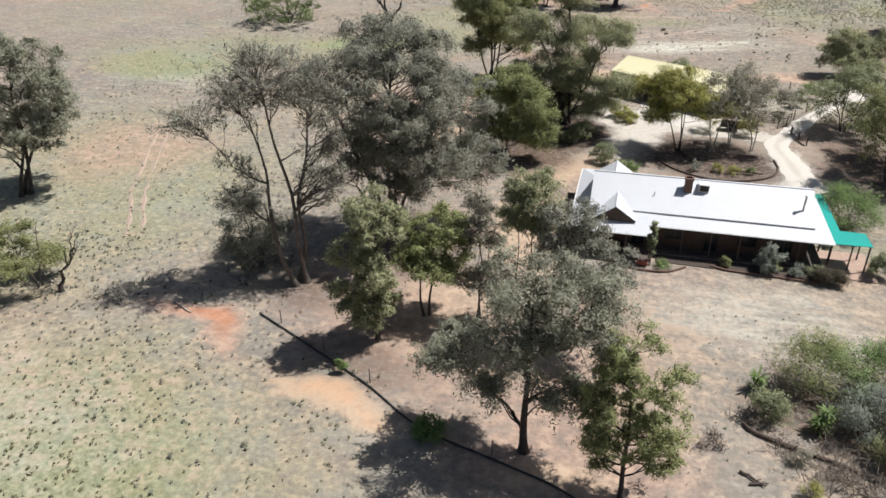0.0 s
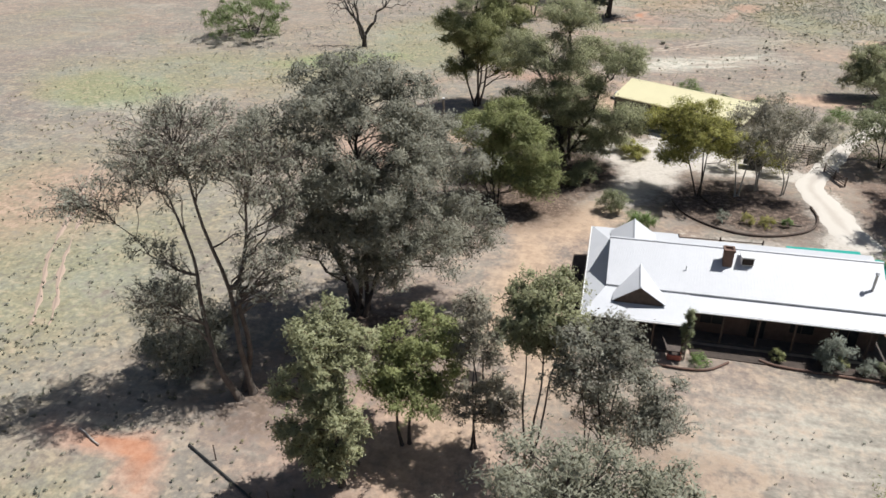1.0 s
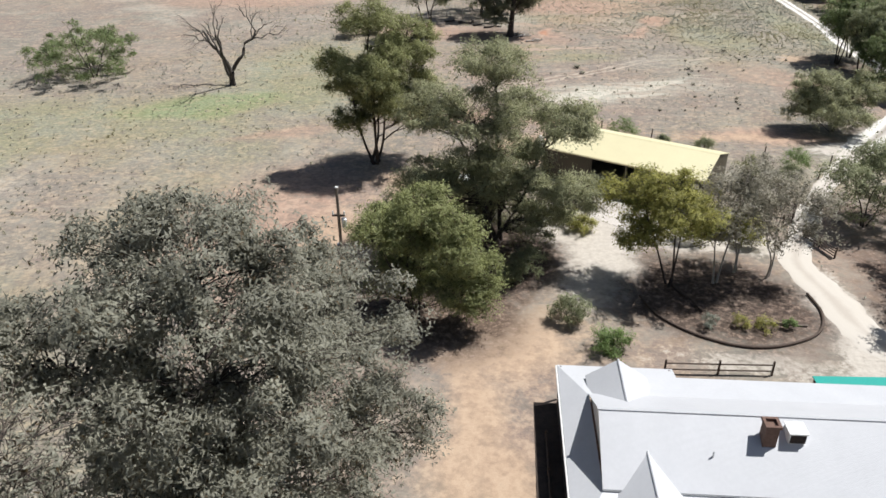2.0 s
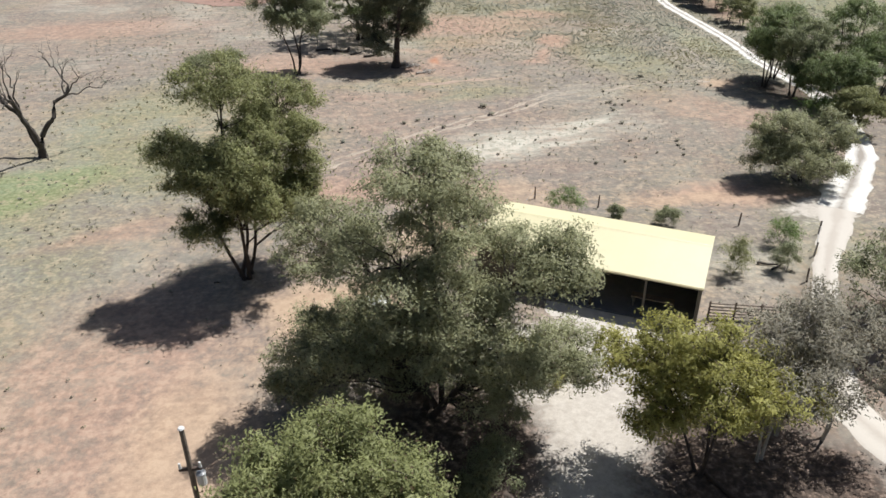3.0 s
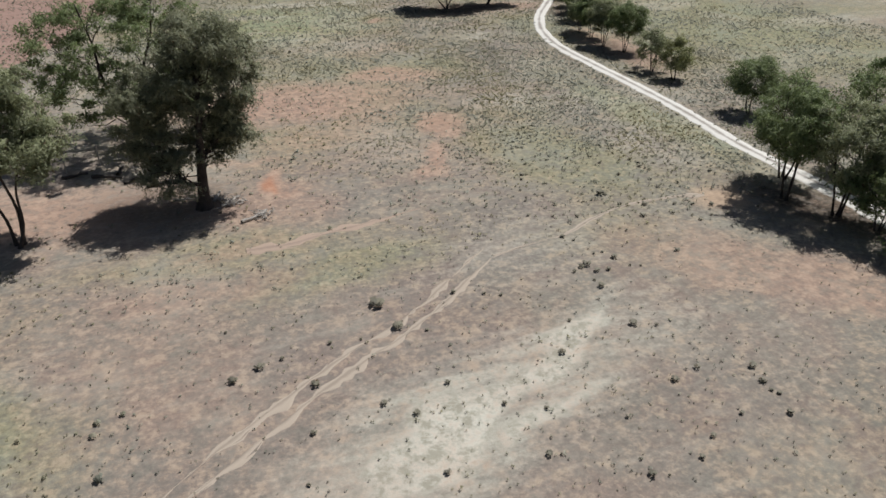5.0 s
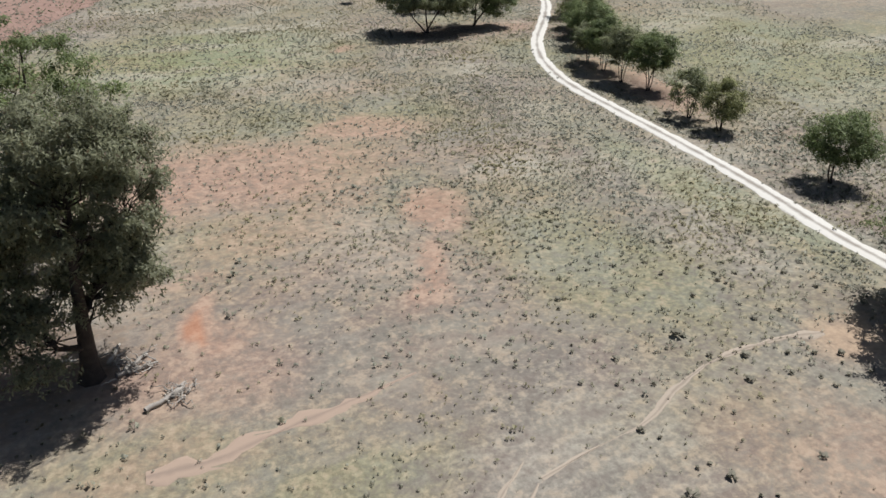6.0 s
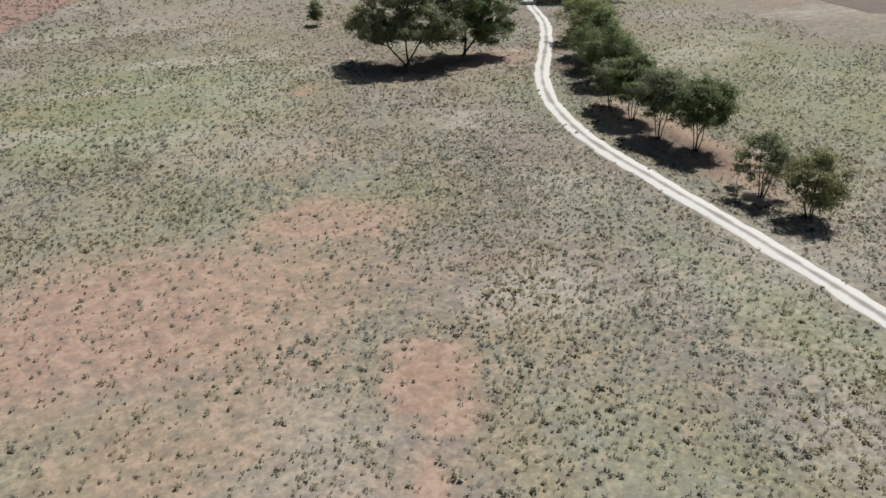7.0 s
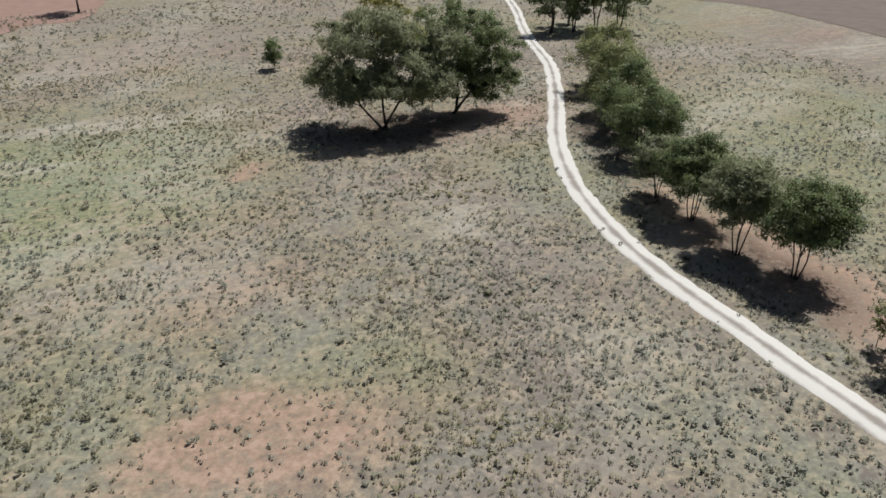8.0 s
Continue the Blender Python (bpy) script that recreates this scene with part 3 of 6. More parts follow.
def bent(rng, a, b, r0, r1, n=6, sag=0.12, wob=0.05):
    """A crooked branch from a to b."""
    a, b = np.asarray(a, float), np.asarray(b, float)
    t = np.linspace(0, 1, n)[:, None]
    L = np.linalg.norm(b - a)
    p = a + (b - a) * t
    p[:, 2:] += sag * L * np.sin(t * math.pi)
    p[1:-1] += rng.normal(0, wob * L, (n - 2, 3))
    r = r0 + (r1 - r0) * t ** 0.8
    return np.hstack([p, r])


def leaves_at(rng, centres, radii, per, size, droop, flat=0.7):
    """Narrow leaf blades, three corners each, along drooping sprays that fan out from each clump; gives corners, faces and the way each leaf looks."""
    k = max(5, per // 13)
    per = max(4, per // k)
    lead = rng.normal(size=(len(centres) * k, 3))
    lead[:, 2] = np.where(lead[:, 2] < 0, lead[:, 2] * 0.6, lead[:, 2])
    lead /= np.linalg.norm(lead, axis=1)[:, None]
    R = np.repeat(radii, k)
    hub = np.repeat(centres, k, 0)
    root = hub + rng.normal(0, 0.3, (len(R), 3)) * R[:, None] * np.array([1, 1, 0.8 * flat])
    reach = R * rng.uniform(0.45, 1.05, len(R))
    n = len(R) * per
    hub, root, lead, R, reach = [np.repeat(v, per, 0) for v in (hub, root, lead, R, reach)]
    t = rng.uniform(0.08, 1, n) ** 0.75
    p = root + lead * (reach * t)[:, None] * np.array([1, 1, flat])
    p[:, 2] -= droop * 0.5 * reach * t * t
    p += rng.normal(0, 1, (n, 3)) * (0.035 + 0.085 * R)[:, None]
    face = rng.normal(0, 0.6, (n, 3)) + lead * 0.35
    face[:, 2] += 0.7
    face /= np.linalg.norm(face, axis=1)[:, None]
    ax = rng.normal(size=(n, 3)) * 0.8 + lead * 0.6
    ax[:, 2] -= droop * 1.3
    ax -= face * np.sum(ax * face, axis=1)[:, None]
    ax /= np.linalg.norm(ax, axis=1)[:, None] + 1e-6
    sd = np.cross(face, ax)
    L, w = size * rng.uniform(0.6, 1.3, (n, 1)), size * rng.uniform(0.13, 0.25, (n, 1))
    v = np.stack([p - ax * L / 2 - sd * w, p + ax * L / 2, p - ax * L / 2 + sd * w], 1).reshape(-1, 3)
    nrm = (p - hub) / np.maximum(R, 0.2)[:, None] * 0.65 + face * 0.65
    nrm[:, 2] += 0.4
    nrm /= np.linalg.norm(nrm, axis=1)[:, None]
    return v, np.arange(3 * n).reshape(-1, 3), np.repeat(nrm, 3, 0)


def leaf_mesh(rng, name, centres, radii, per, size, droop, flat, mat, parent):
    v, f, nrm = leaves_at(rng, centres, radii, per, size, droop, flat)
    ob = raw(name, v, f, mat, parent, smooth=True)
    ob.data.normals_split_custom_set_from_vertices(nrm.astype(np.float32))
    return ob


def outward(rng, k, lo, hi, under=0.75):
    """Random points of a ball's shell, fewer on its underside."""
    d = rng.normal(size=(k, 3))
    d[:, 2] = np.where(d[:, 2] < 0, d[:, 2] * under, d[:, 2])
    d /= np.linalg.norm(d, axis=1)[:, None]
    return d * rng.uniform(lo, hi, (k, 1))


def crown_points(rng, n, centre, rx, rz, holes=0.0):
    """Bough ends, and clump centres gathered on them, so that the outline is lumpy and has gaps."""
    boughs = max(7, n // (6 if holes > 0.3 else 5))
    b = outward(rng, boughs * 3, 0.45, 0.82)
    pick = [0]
    while len(pick) < boughs:
        far = np.min(np.linalg.norm(b[:, None] - b[None, pick], axis=2), axis=1) * rng.uniform(0.6, 1.0, len(b))
        pick.append(int(np.argmax(far)))
    b = b[pick]
    b[0], b[1] = (0.08, 0.05, 0.8), (-0.1, 0.0, 0.45)
    spread = 0.5 - 0.14 * holes
    p = b[rng.integers(0, boughs, n)] + outward(rng, n, 0.25, 1.0) * spread * np.array([1, 1, 0.75])
    fill = rng.random(n) < 0.85 * (1 - 1.4 * holes)
    p[fill] = outward(rng, int(fill.sum()), 0.6, 0.97)
    long = np.linalg.norm(p, axis=1)
    p *= np.minimum(1, 1.02 / long)[:, None]
    size = np.array([rx, rx, rz])
    return b * size + centre, p * size + centre


def lobe_points(rng, n, lobes, holes):
    """Clump centres over the rounded masses of a crown: (x, y, height, half width, half height) each, measured from the foot."""
    q = np.asarray(lobes, float)
    share = q[:, 3] * (q[:, 3] + q[:, 4])
    which = rng.choice(len(q), n, p=share / share.sum())
    d = outward(rng, n, 0.4, 1.0, 0.85)
    p = q[which, :3] + d * np.stack([q[which, 3], q[which, 3], q[which, 4]], 1)
    gap = smooth_noise(p[:, 0] + p[:, 2] * 0.7, p[:, 1] - p[:, 2] * 0.6, 2.1, int(n) % 13)
    p = p[gap > -1 + holes * 1.5]
    p[:, 2] = np.maximum(p[:, 2], 0.35)
    return q[:, :3] - np.array([0, 0, 0.3]) * q[:, 4:5], p


def smooth_path(p, k=3):
    """A polyline of any columns, rounded through its points."""
    q = np.vstack([2 * p[0] - p[1], p, 2 * p[-1] - p[-2]])
    t = (np.arange(k) / k)[:, None]
    out = [0.5 * (2 * b + (c - a) * t + (2 * a - 5 * b + 4 * c - d) * t * t + (3 * b - a - 3 * c + d) * t ** 3) for a, b, c, d in zip(q, q[1:], q[2:], q[3:])]
    return np.vstack(out + [p[-1:]])


def tree(name, x, y, h, w, seed, leaf, bark, label, category="tree", low=0.35, stems=1, clumps=40, per=260, size=0.34, puff=0.15, droop=0.6,
         lean=(0.0, 0.0), girth=0.02, group="", holes=0.35, flat=0.66, twigs=None, twig_count=2, lobes=None):
    """A tapered trunk or several, limbs to the boughs, branches to the clumps, and a crown of leaf sprays."""
    rng = np.random.default_rng(seed)
    twigs = y < 120 if twigs is None else twigs
    top = thing(name, pose(x, y, 0), label, category, group)
    if lobes:
        boughs, pts = lobe_points(rng, int(clumps * 1.45), lobes, holes)
        c = np.array([*boughs[:, :2].mean(0) * 0.4, 0])
        w = max(np.hypot(q[0], q[1]) + q[3] for q in lobes) * 2
        rad = np.clip(w * puff * 0.62, 0.45, 1.1) * rng.uniform(0.6, 1.35, len(pts))
    else:
        w, puff = w * 1.1, puff * 0.92
        cz, rz = h * (1 + low) / 2, h * (1 - low) / 2
        c = np.array([lean[0], lean[1], cz - puff * w * 0.3])
        boughs, pts = crown_points(rng, clumps, c, w / 2 * (1 - puff * 0.6), rz * (1 - puff * 0.4), holes)
        rad = min(w * puff, 1.15) * rng.uniform(0.65, 1.35, clumps)
    paths = []
    r0 = h * girth
    for s in range(stems):
        a = s * 2 * math.pi / stems + rng.uniform(0, 1)
        out = (0.06 if stems == 1 else 0.2) * w
        tip = np.array([c[0] + math.cos(a) * out, c[1] + math.sin(a) * out, h * 0.8])
        if lobes:
            tip = boughs[np.argsort(-boughs[:, 2])[s % len(boughs)]] * np.array([0.8, 0.8, 0.96])
        foot = np.array([math.cos(a) * r0 * (stems > 1) * 1.3, math.sin(a) * r0 * (stems > 1) * 1.3, -0.25])
        p = smooth_path(bent(rng, foot, tip, r0 / (1 + 0.35 * (stems - 1)), r0 * 0.16, 5, 0.0, 0.008 if stems == 1 else 0.016))
        p[0, 3] *= 1.5
        paths.append(p)
    joints = list(paths)

    def branch_from(q, rise, thick, thin, n, sag, least):
        """A branch that leaves the nearest stem or limb below q at a natural rise."""
        ok = np.vstack(joints)
        ok = ok[(ok[:, 2] < q[2] - 0.1 * h * rng.random()) & (ok[:, 2] > least)]
        if not len(ok):
            ok = joints[0][3:5]
        cost = np.linalg.norm(ok[:, :3] - q, axis=1) + 0.4 * np.abs((q[2] - ok[:, 2]) - rise * np.hypot(*(ok[:, :2] - q[:2]).T))
        j = ok[np.argmin(cost)]
        return bent(rng, j[:3], q, min(j[3] * 0.7, thick), thin, n, sag)

    if h > 5:
        for q in boughs[np.argsort(boughs[:, 2])]:
            p = smooth_path(branch_from(q, 0.9, r0 * 0.42, r0 * 0.1, 5, 0.03, h * 0.1), 2)
            paths.append(p)
            joints.append(p)
    for q, rr in zip(pts, rad):
        p = branch_from(q, 0.6, 0.0045 * h, 0.015, 5, 0.06, h * 0.08)
        paths.append(p)
        if twigs:
            for _ in range(twig_count):
                e = q + rng.uniform(-0.6, 0.6, 3) * rr
                paths.append(bent(rng, p[rng.integers(2, 4), :3], e, 0.022, 0.008, 3, 0.05))
    thick = [p for p in paths if p[0, 3] > 0.05]
    thin = [p for p in paths if p[0, 3] <= 0.05]
    v, f = tubes(thick or paths[:1], 7)
    if thin:
        w_, g_ = tubes(thin, 3)
        f = np.vstack([f, g_ + len(v)])
        v = np.vstack([v, w_])
    raw("trunk", v, f, bark, top, smooth=True)
    leaf_mesh(rng, "crown", pts, rad, int(per * (1.55 if lobes else 1.25)), size * 0.9, droop, flat, leaf, top)
    return top


def dead_tree(name, x, y, h, w, seed, label, stems=3):
    """Bare limbs that fork again and again from one short bole."""
    rng = np.random.default_rng(seed)
    top = thing(name, pose(x, y, 0), label, "dead tree")
    paths = [np.array([(0, 0, -0.3, h * 0.05), (0, 0, 0.3, h * 0.042), (0.05, 0, h * 0.1, h * 0.036)])]

    def grow(a, d, L, r, depth):
        p = bent(rng, a, a + d * L, r, r * 0.42, 7, 0.04, 0.03)
        paths.append(smooth_path(p, 2))
        if depth == 0:
            return
        for _ in range((2, 4, 4, 4)[depth]):
            k = rng.integers(3, 7)
            nd = d + rng.normal(0, 0.55, 3)
            nd[2] += 0.1 if depth > 1 else -0.25
            nd /= np.linalg.norm(nd)
            grow(p[k, :3], nd, L * rng.uniform(0.4, 0.62), p[k, 3] * 0.62, depth - 1)
    for s in range(stems):
        a = s * 2 * math.pi / stems + 0.5
        d = np.array([math.cos(a) * 0.62 * w / h, math.sin(a) * 0.5, 1.0])
        grow(np.array([0.05, 0, h * 0.09]), d / np.linalg.norm(d), h * 0.66, h * 0.03, 3)
    v, f = tubes(paths, 5)
    raw("trunk", v, f, DEAD_WOOD, top, smooth=True)
    return top


def bush(name, x, y, h, w, seed, leaf, label, category="shrub", clumps=16, per=140, size=0.2, group="", bark=None):
    return tree(name, x, y, h, w, seed, leaf, bark or BARK, label, category, 0.12, 3, clumps, per, size, 0.22, 0.2, (0, 0), 0.012, group, 0.15, 0.85, False)


# ---- house ----
def house():
    top = thing("house", pose(0, 0, 0), "long brick homestead with white steel gabled roof and deep verandas", "house")
    X0, X1, Y0, Y1, YM = -2.6, 15.1, 58.4, 64.8, 61.6
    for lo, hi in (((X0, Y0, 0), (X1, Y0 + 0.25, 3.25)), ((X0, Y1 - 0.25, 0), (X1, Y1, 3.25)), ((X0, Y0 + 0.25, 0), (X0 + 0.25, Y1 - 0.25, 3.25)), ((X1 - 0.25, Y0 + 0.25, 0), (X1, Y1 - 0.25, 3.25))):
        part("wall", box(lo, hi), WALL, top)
    part("floor_slab", box((-4.0, 55.6, -0.1), (2.8, 68.3, 0.12)), DECK, top, "veranda floor darkened to stand for roof shade")
    part("floor_slab", box((2.803, 57.3, -0.1), (16.4, 67.5, 0.12)), DECK, top, "veranda floor darkened to stand for roof shade")
    for x in (X0, X1 - 0.15):
        bm = bmesh.new()
        pts = [(x, Y0 + 0.05, 3.26), (x, Y1 - 0.05, 3.26), (x, YM, 5.08)]
        a = [bm.verts.new(p) for p in pts]
        b = [bm.verts.new((p[0] + 0.15, p[1], p[2])) for p in pts]
        bm.faces.new(a), bm.faces.new(b[::-1])
        for i in range(3):
            bm.faces.new((a[i], b[i], b[(i + 1) % 3], a[(i + 1) % 3]))
        part("gable_wall", bm, WHITE_PAINT, top, "white boarded gable end")
    main = part("roof", slab([(-2.75, 58.15, 3.3), (15.25, 58.15, 3.3), (15.25, YM, 5.22), (-2.75, YM, 5.22)], 0.06), WHITE_ROOF, top, "white steel roof slope")
    part("roof", slab([(-2.75, YM, 5.22), (15.25, YM, 5.22), (15.25, 65.05, 3.3), (-2.75, 65.05, 3.3)], 0.06), WHITE_ROOF, top, "white steel roof slope")
    part("ridge_cap", rod((-2.8, YM, 5.2), (15.3, YM, 5.2), 0.09, seg=6), WHITE_ROOF, top)
    for y in (58.12, 65.08):
        part("gutter", box((-2.75, y - 0.02, 3.225), (15.25, y + 0.02, 3.265), 0.01), STEEL, top, "grey steel gutter")
    z0, z1 = 2.45, 3.2
    ver = [[(-4.2, 55.4, z0), (2.9, 55.4, z0), (2.9, 58.2, z1), (-2.7, 58.2, z1)],
           [(-4.2, 55.4, z0), (-2.7, 58.2, z1), (-2.7, 65.0, z1), (-4.2, 68.6, z0)],
           [(-4.2, 68.6, z0), (-2.7, 65.0, z1), (2.6, 65.0, z1), (2.6, 68.6, z0)],
           [(2.903, 57.0, 2.62), (16.7, 57.0, 2.62), (15.2, 58.2, z1), (2.903, 58.2, z1)],
           [(16.7, 57.0, 2.62), (16.7, 67.6, 2.62), (15.2, 65.0, z1), (15.2, 58.2, z1)],
           [(2.603, 65.0, z1), (15.2, 65.0, z1), (16.7, 67.6, 2.62), (2.603, 67.6, 2.62)]]
    for p in ver:
        part("veranda_roof", slab(p, 0.05), WHITE_ROOF, top, "white steel veranda roof")
    for a, b in (((-4.26, 55.33), (2.9, 55.33)), ((2.9, 56.93), (16.7, 56.93))):
        part("gutter", box((a[0], a[1] - 0.05, z0 - 0.09 + 0.17 * (a[1] > 56)), (b[0], b[1] + 0.05, z0 - 0.01 + 0.17 * (a[1] > 56)), 0.02), WHITE_PAINT, top, "white gutter")
    part("gutter", box((-4.31, 55.3, z0 - 0.09), (-4.21, 68.6, z0 - 0.01), 0.02), WHITE_PAINT, top, "white gutter")
    # gablets over the west wing
    hw, gz, ge = 1.75, 4.2, 3.0
    for gx, yf, s in ((-0.5, 56.75, 1), (-0.95, 66.9, -1)):
        yr = 59.9 if s > 0 else 63.3
        ye = 57.8 if s > 0 else 65.4
        part("gablet_roof", slab([(gx - hw, yf - 0.12 * s, ge), (gx, yf - 0.12 * s, gz), (gx, yr, gz), (gx - hw, ye, ge)], 0.05), WHITE_ROOF, top, "white steel gablet roof")
        part("gablet_roof", slab([(gx + hw, yf - 0.12 * s, ge), (gx, yf - 0.12 * s, gz), (gx, yr, gz), (gx + hw, ye, ge)], 0.05), WHITE_ROOF, top, "white steel gablet roof")
        # The dark face colour holds the gablet's shade as paint.
        bm = bmesh.new()
        pts = [(gx - hw + 0.15, yf, 2.75), (gx + hw - 0.15, yf, 2.75), (gx + hw - 0.15, yf, 3.05), (gx, yf, gz - 0.1), (gx - hw + 0.15, yf, 3.05)]
        a = [bm.verts.new(p) for p in pts]
        b = [bm.verts.new((p[0], p[1] + 0.12 * s, p[2])) for p in pts]
        bm.faces.new(a), bm.faces.new(b[::-1])
        for i in range(5):
            bm.faces.new((a[i], b[i], b[(i + 1) % 5], a[(i + 1) % 5]))
        part("gable_wall", bm, DARK_TIMBER, top, "gablet face darkened for its shade")
        part("ridge_cap", rod((gx, yf - 0.14 * s, gz), (gx, yr, gz), 0.06, seg=6), WHITE_ROOF, top)
    # veranda posts
    spots = [(-4.0, 55.6), (-1.7, 55.6), (0.6, 55.6), (2.6, 55.6)] + [(2.9 + 2.26 * k, 57.15) for k in range(1, 7)] + [(16.5, 57.15)]
    spots += [(-4.0, 58.6), (-4.0, 61.6), (-4.0, 64.8), (-4.0, 68.4), (16.5, 60.5), (16.5, 64.0), (16.5, 67.4), (-0.8, 68.4), (2.4, 68.4)] + [(2.5 + 2.8 * k, 67.4) for k in range(1, 5)]
    for x, y in spots:
        part("veranda_post", box((x - 0.06, y - 0.06, 0.1), (x + 0.06, y + 0.06, 2.5 if y < 56 or x < 2.8 else 2.62), 0.01), DARK_TIMBER, top)
    # doors and windows in the front wall
    for x, wd, zb, zt in ((-1.2, 1.3, 0.9, 2.2), (1.6, 1.0, 0.12, 2.2), (4.6, 1.5, 0.9, 2.2), (7.6, 1.0, 0.12, 2.2), (10.4, 1.5, 0.9, 2.2), (13.3, 1.2, 0.12, 2.2)):
        wn = part("window", box((x - wd / 2, Y0 - 0.03, zb), (x + wd / 2, Y0 - 0.004, zt)), GLASS, top)
        # Frames take a dark tone so the colour adds to the veranda's shade.
        for lo, hi in (((x - wd / 2 - 0.07, Y0 - 0.06, zb), (x - wd / 2, Y0 - 0.003, zt)), ((x + wd / 2, Y0 - 0.06, zb), (x + wd / 2 + 0.07, Y0 - 0.003, zt)),
                       ((x - wd / 2 - 0.07, Y0 - 0.06, zt), (x + wd / 2 + 0.07, Y0 - 0.003, zt + 0.07)), ((x - 0.025, Y0 - 0.05, zb), (x + 0.025, Y0 - 0.031, zt))):
            part("window_frame", box(lo, hi), DARK_TIMBER, wn)
    # chimney
    bm = box((4.93, 60.22, 4.0), (5.57, 60.86, 5.6), 0.02)
    ch = part("chimney", bm, BRICK, top, "brown brick chimney")
    bm = bmesh.new()
    for lo, hi in (((4.87, 60.16, 5.603), (5.63, 60.3, 5.76)), ((4.87, 60.78, 5.603), (5.63, 60.92, 5.76)), ((4.87, 60.3, 5.603), (5.01, 60.78, 5.76)), ((5.49, 60.3, 5.603), (5.63, 60.78, 5.76))):
        add_box(bm, lo, hi)
    part("chimney_cap", bm, BRICK, ch)
    # flue
    fl = part("flue", rod((14.35, 59.6, 3.9), (14.4, 59.65, 5.3), 0.09, seg=10), STEEL, top, "grey steel stove flue")
    part("flue_cap", rod((14.4, 59.65, 5.36), (14.4, 59.65, 5.42), 0.17, 0.1, 10), STEEL, fl)
    # vent pipe
    part("vent_pipe", rod((2.55, 59.7, 4.0), (2.55, 59.7, 4.5), 0.04, seg=8), STEEL, top)
    return top


house()


def cooler():
    top = thing("rooftop_cooler", pose(6.55, 60.75, 0), "boxy pale evaporative cooler with dark louvres on white roof", "air cooler")
    part("body", box((-0.42, -0.42, 4.62), (0.42, 0.42, 5.22), 0.04), WHITE_PAINT, top)
    part("grille", box((-0.36, -0.4225, 4.68), (0.36, -0.4185, 5.16)), BLACK, top)
    for k in range(6):
        z = 4.7 + 0.08 * k
        part("slat", box((-0.35, -0.45, z), (0.35, -0.424, z + 0.035)), DARK_TIMBER, top)
    part("lid", box((-0.47, -0.47, 5.22), (0.47, 0.47, 5.28), 0.02), WHITE_PAINT, top)
    part("base", box((-0.3, -0.3, 4.3), (0.3, 0.3, 4.63)), STEEL, top)


cooler()


def awning(name, pts, z, posts, label):
    top = thing(name, pose(0, 0, 0), label, "awning")
    for k, p in enumerate(pts):
        part("roof_sheet", slab([(*q, z) for q in p], 0.05), TEAL, top)
    for x, y in posts:
        part("post", box((x - 0.05, y - 0.05, -0.05), (x + 0.05, y + 0.05, z - 0.05)), DARK_TIMBER, top)
    return top


awning("awning", [[(16.75, 57.5), (19.6, 57.6), (19.5, 60.0), (16.75, 60.0)], [(16.75, 60.002), (17.6, 60.002), (17.5, 67.4), (16.75, 67.4)]], 2.42,
       [(18.2, 57.75), (19.45, 57.75), (19.35, 59.85), (17.5, 63.5), (17.45, 67.2)], "teal steel awning wrapping the veranda corner")
awning("awning", [[(10.9, 67.65), (16.2, 67.65), (16.3, 69.1), (10.9, 68.9)]], 2.12, [(11.05, 68.8), (13.6, 68.9), (16.1, 69.0)], "teal steel awning behind the house")
tagged(raw("pavement", *[np.array([(16.4, 56.4, 0.02), (20.2, 56.2, 0.02), (20.2, 61, 0.02), (16.4, 61, 0.02)]), np.array([(0, 1, 2, 3)])], PAVER), "pinkish paving beside the veranda", "paving", kind="structure")


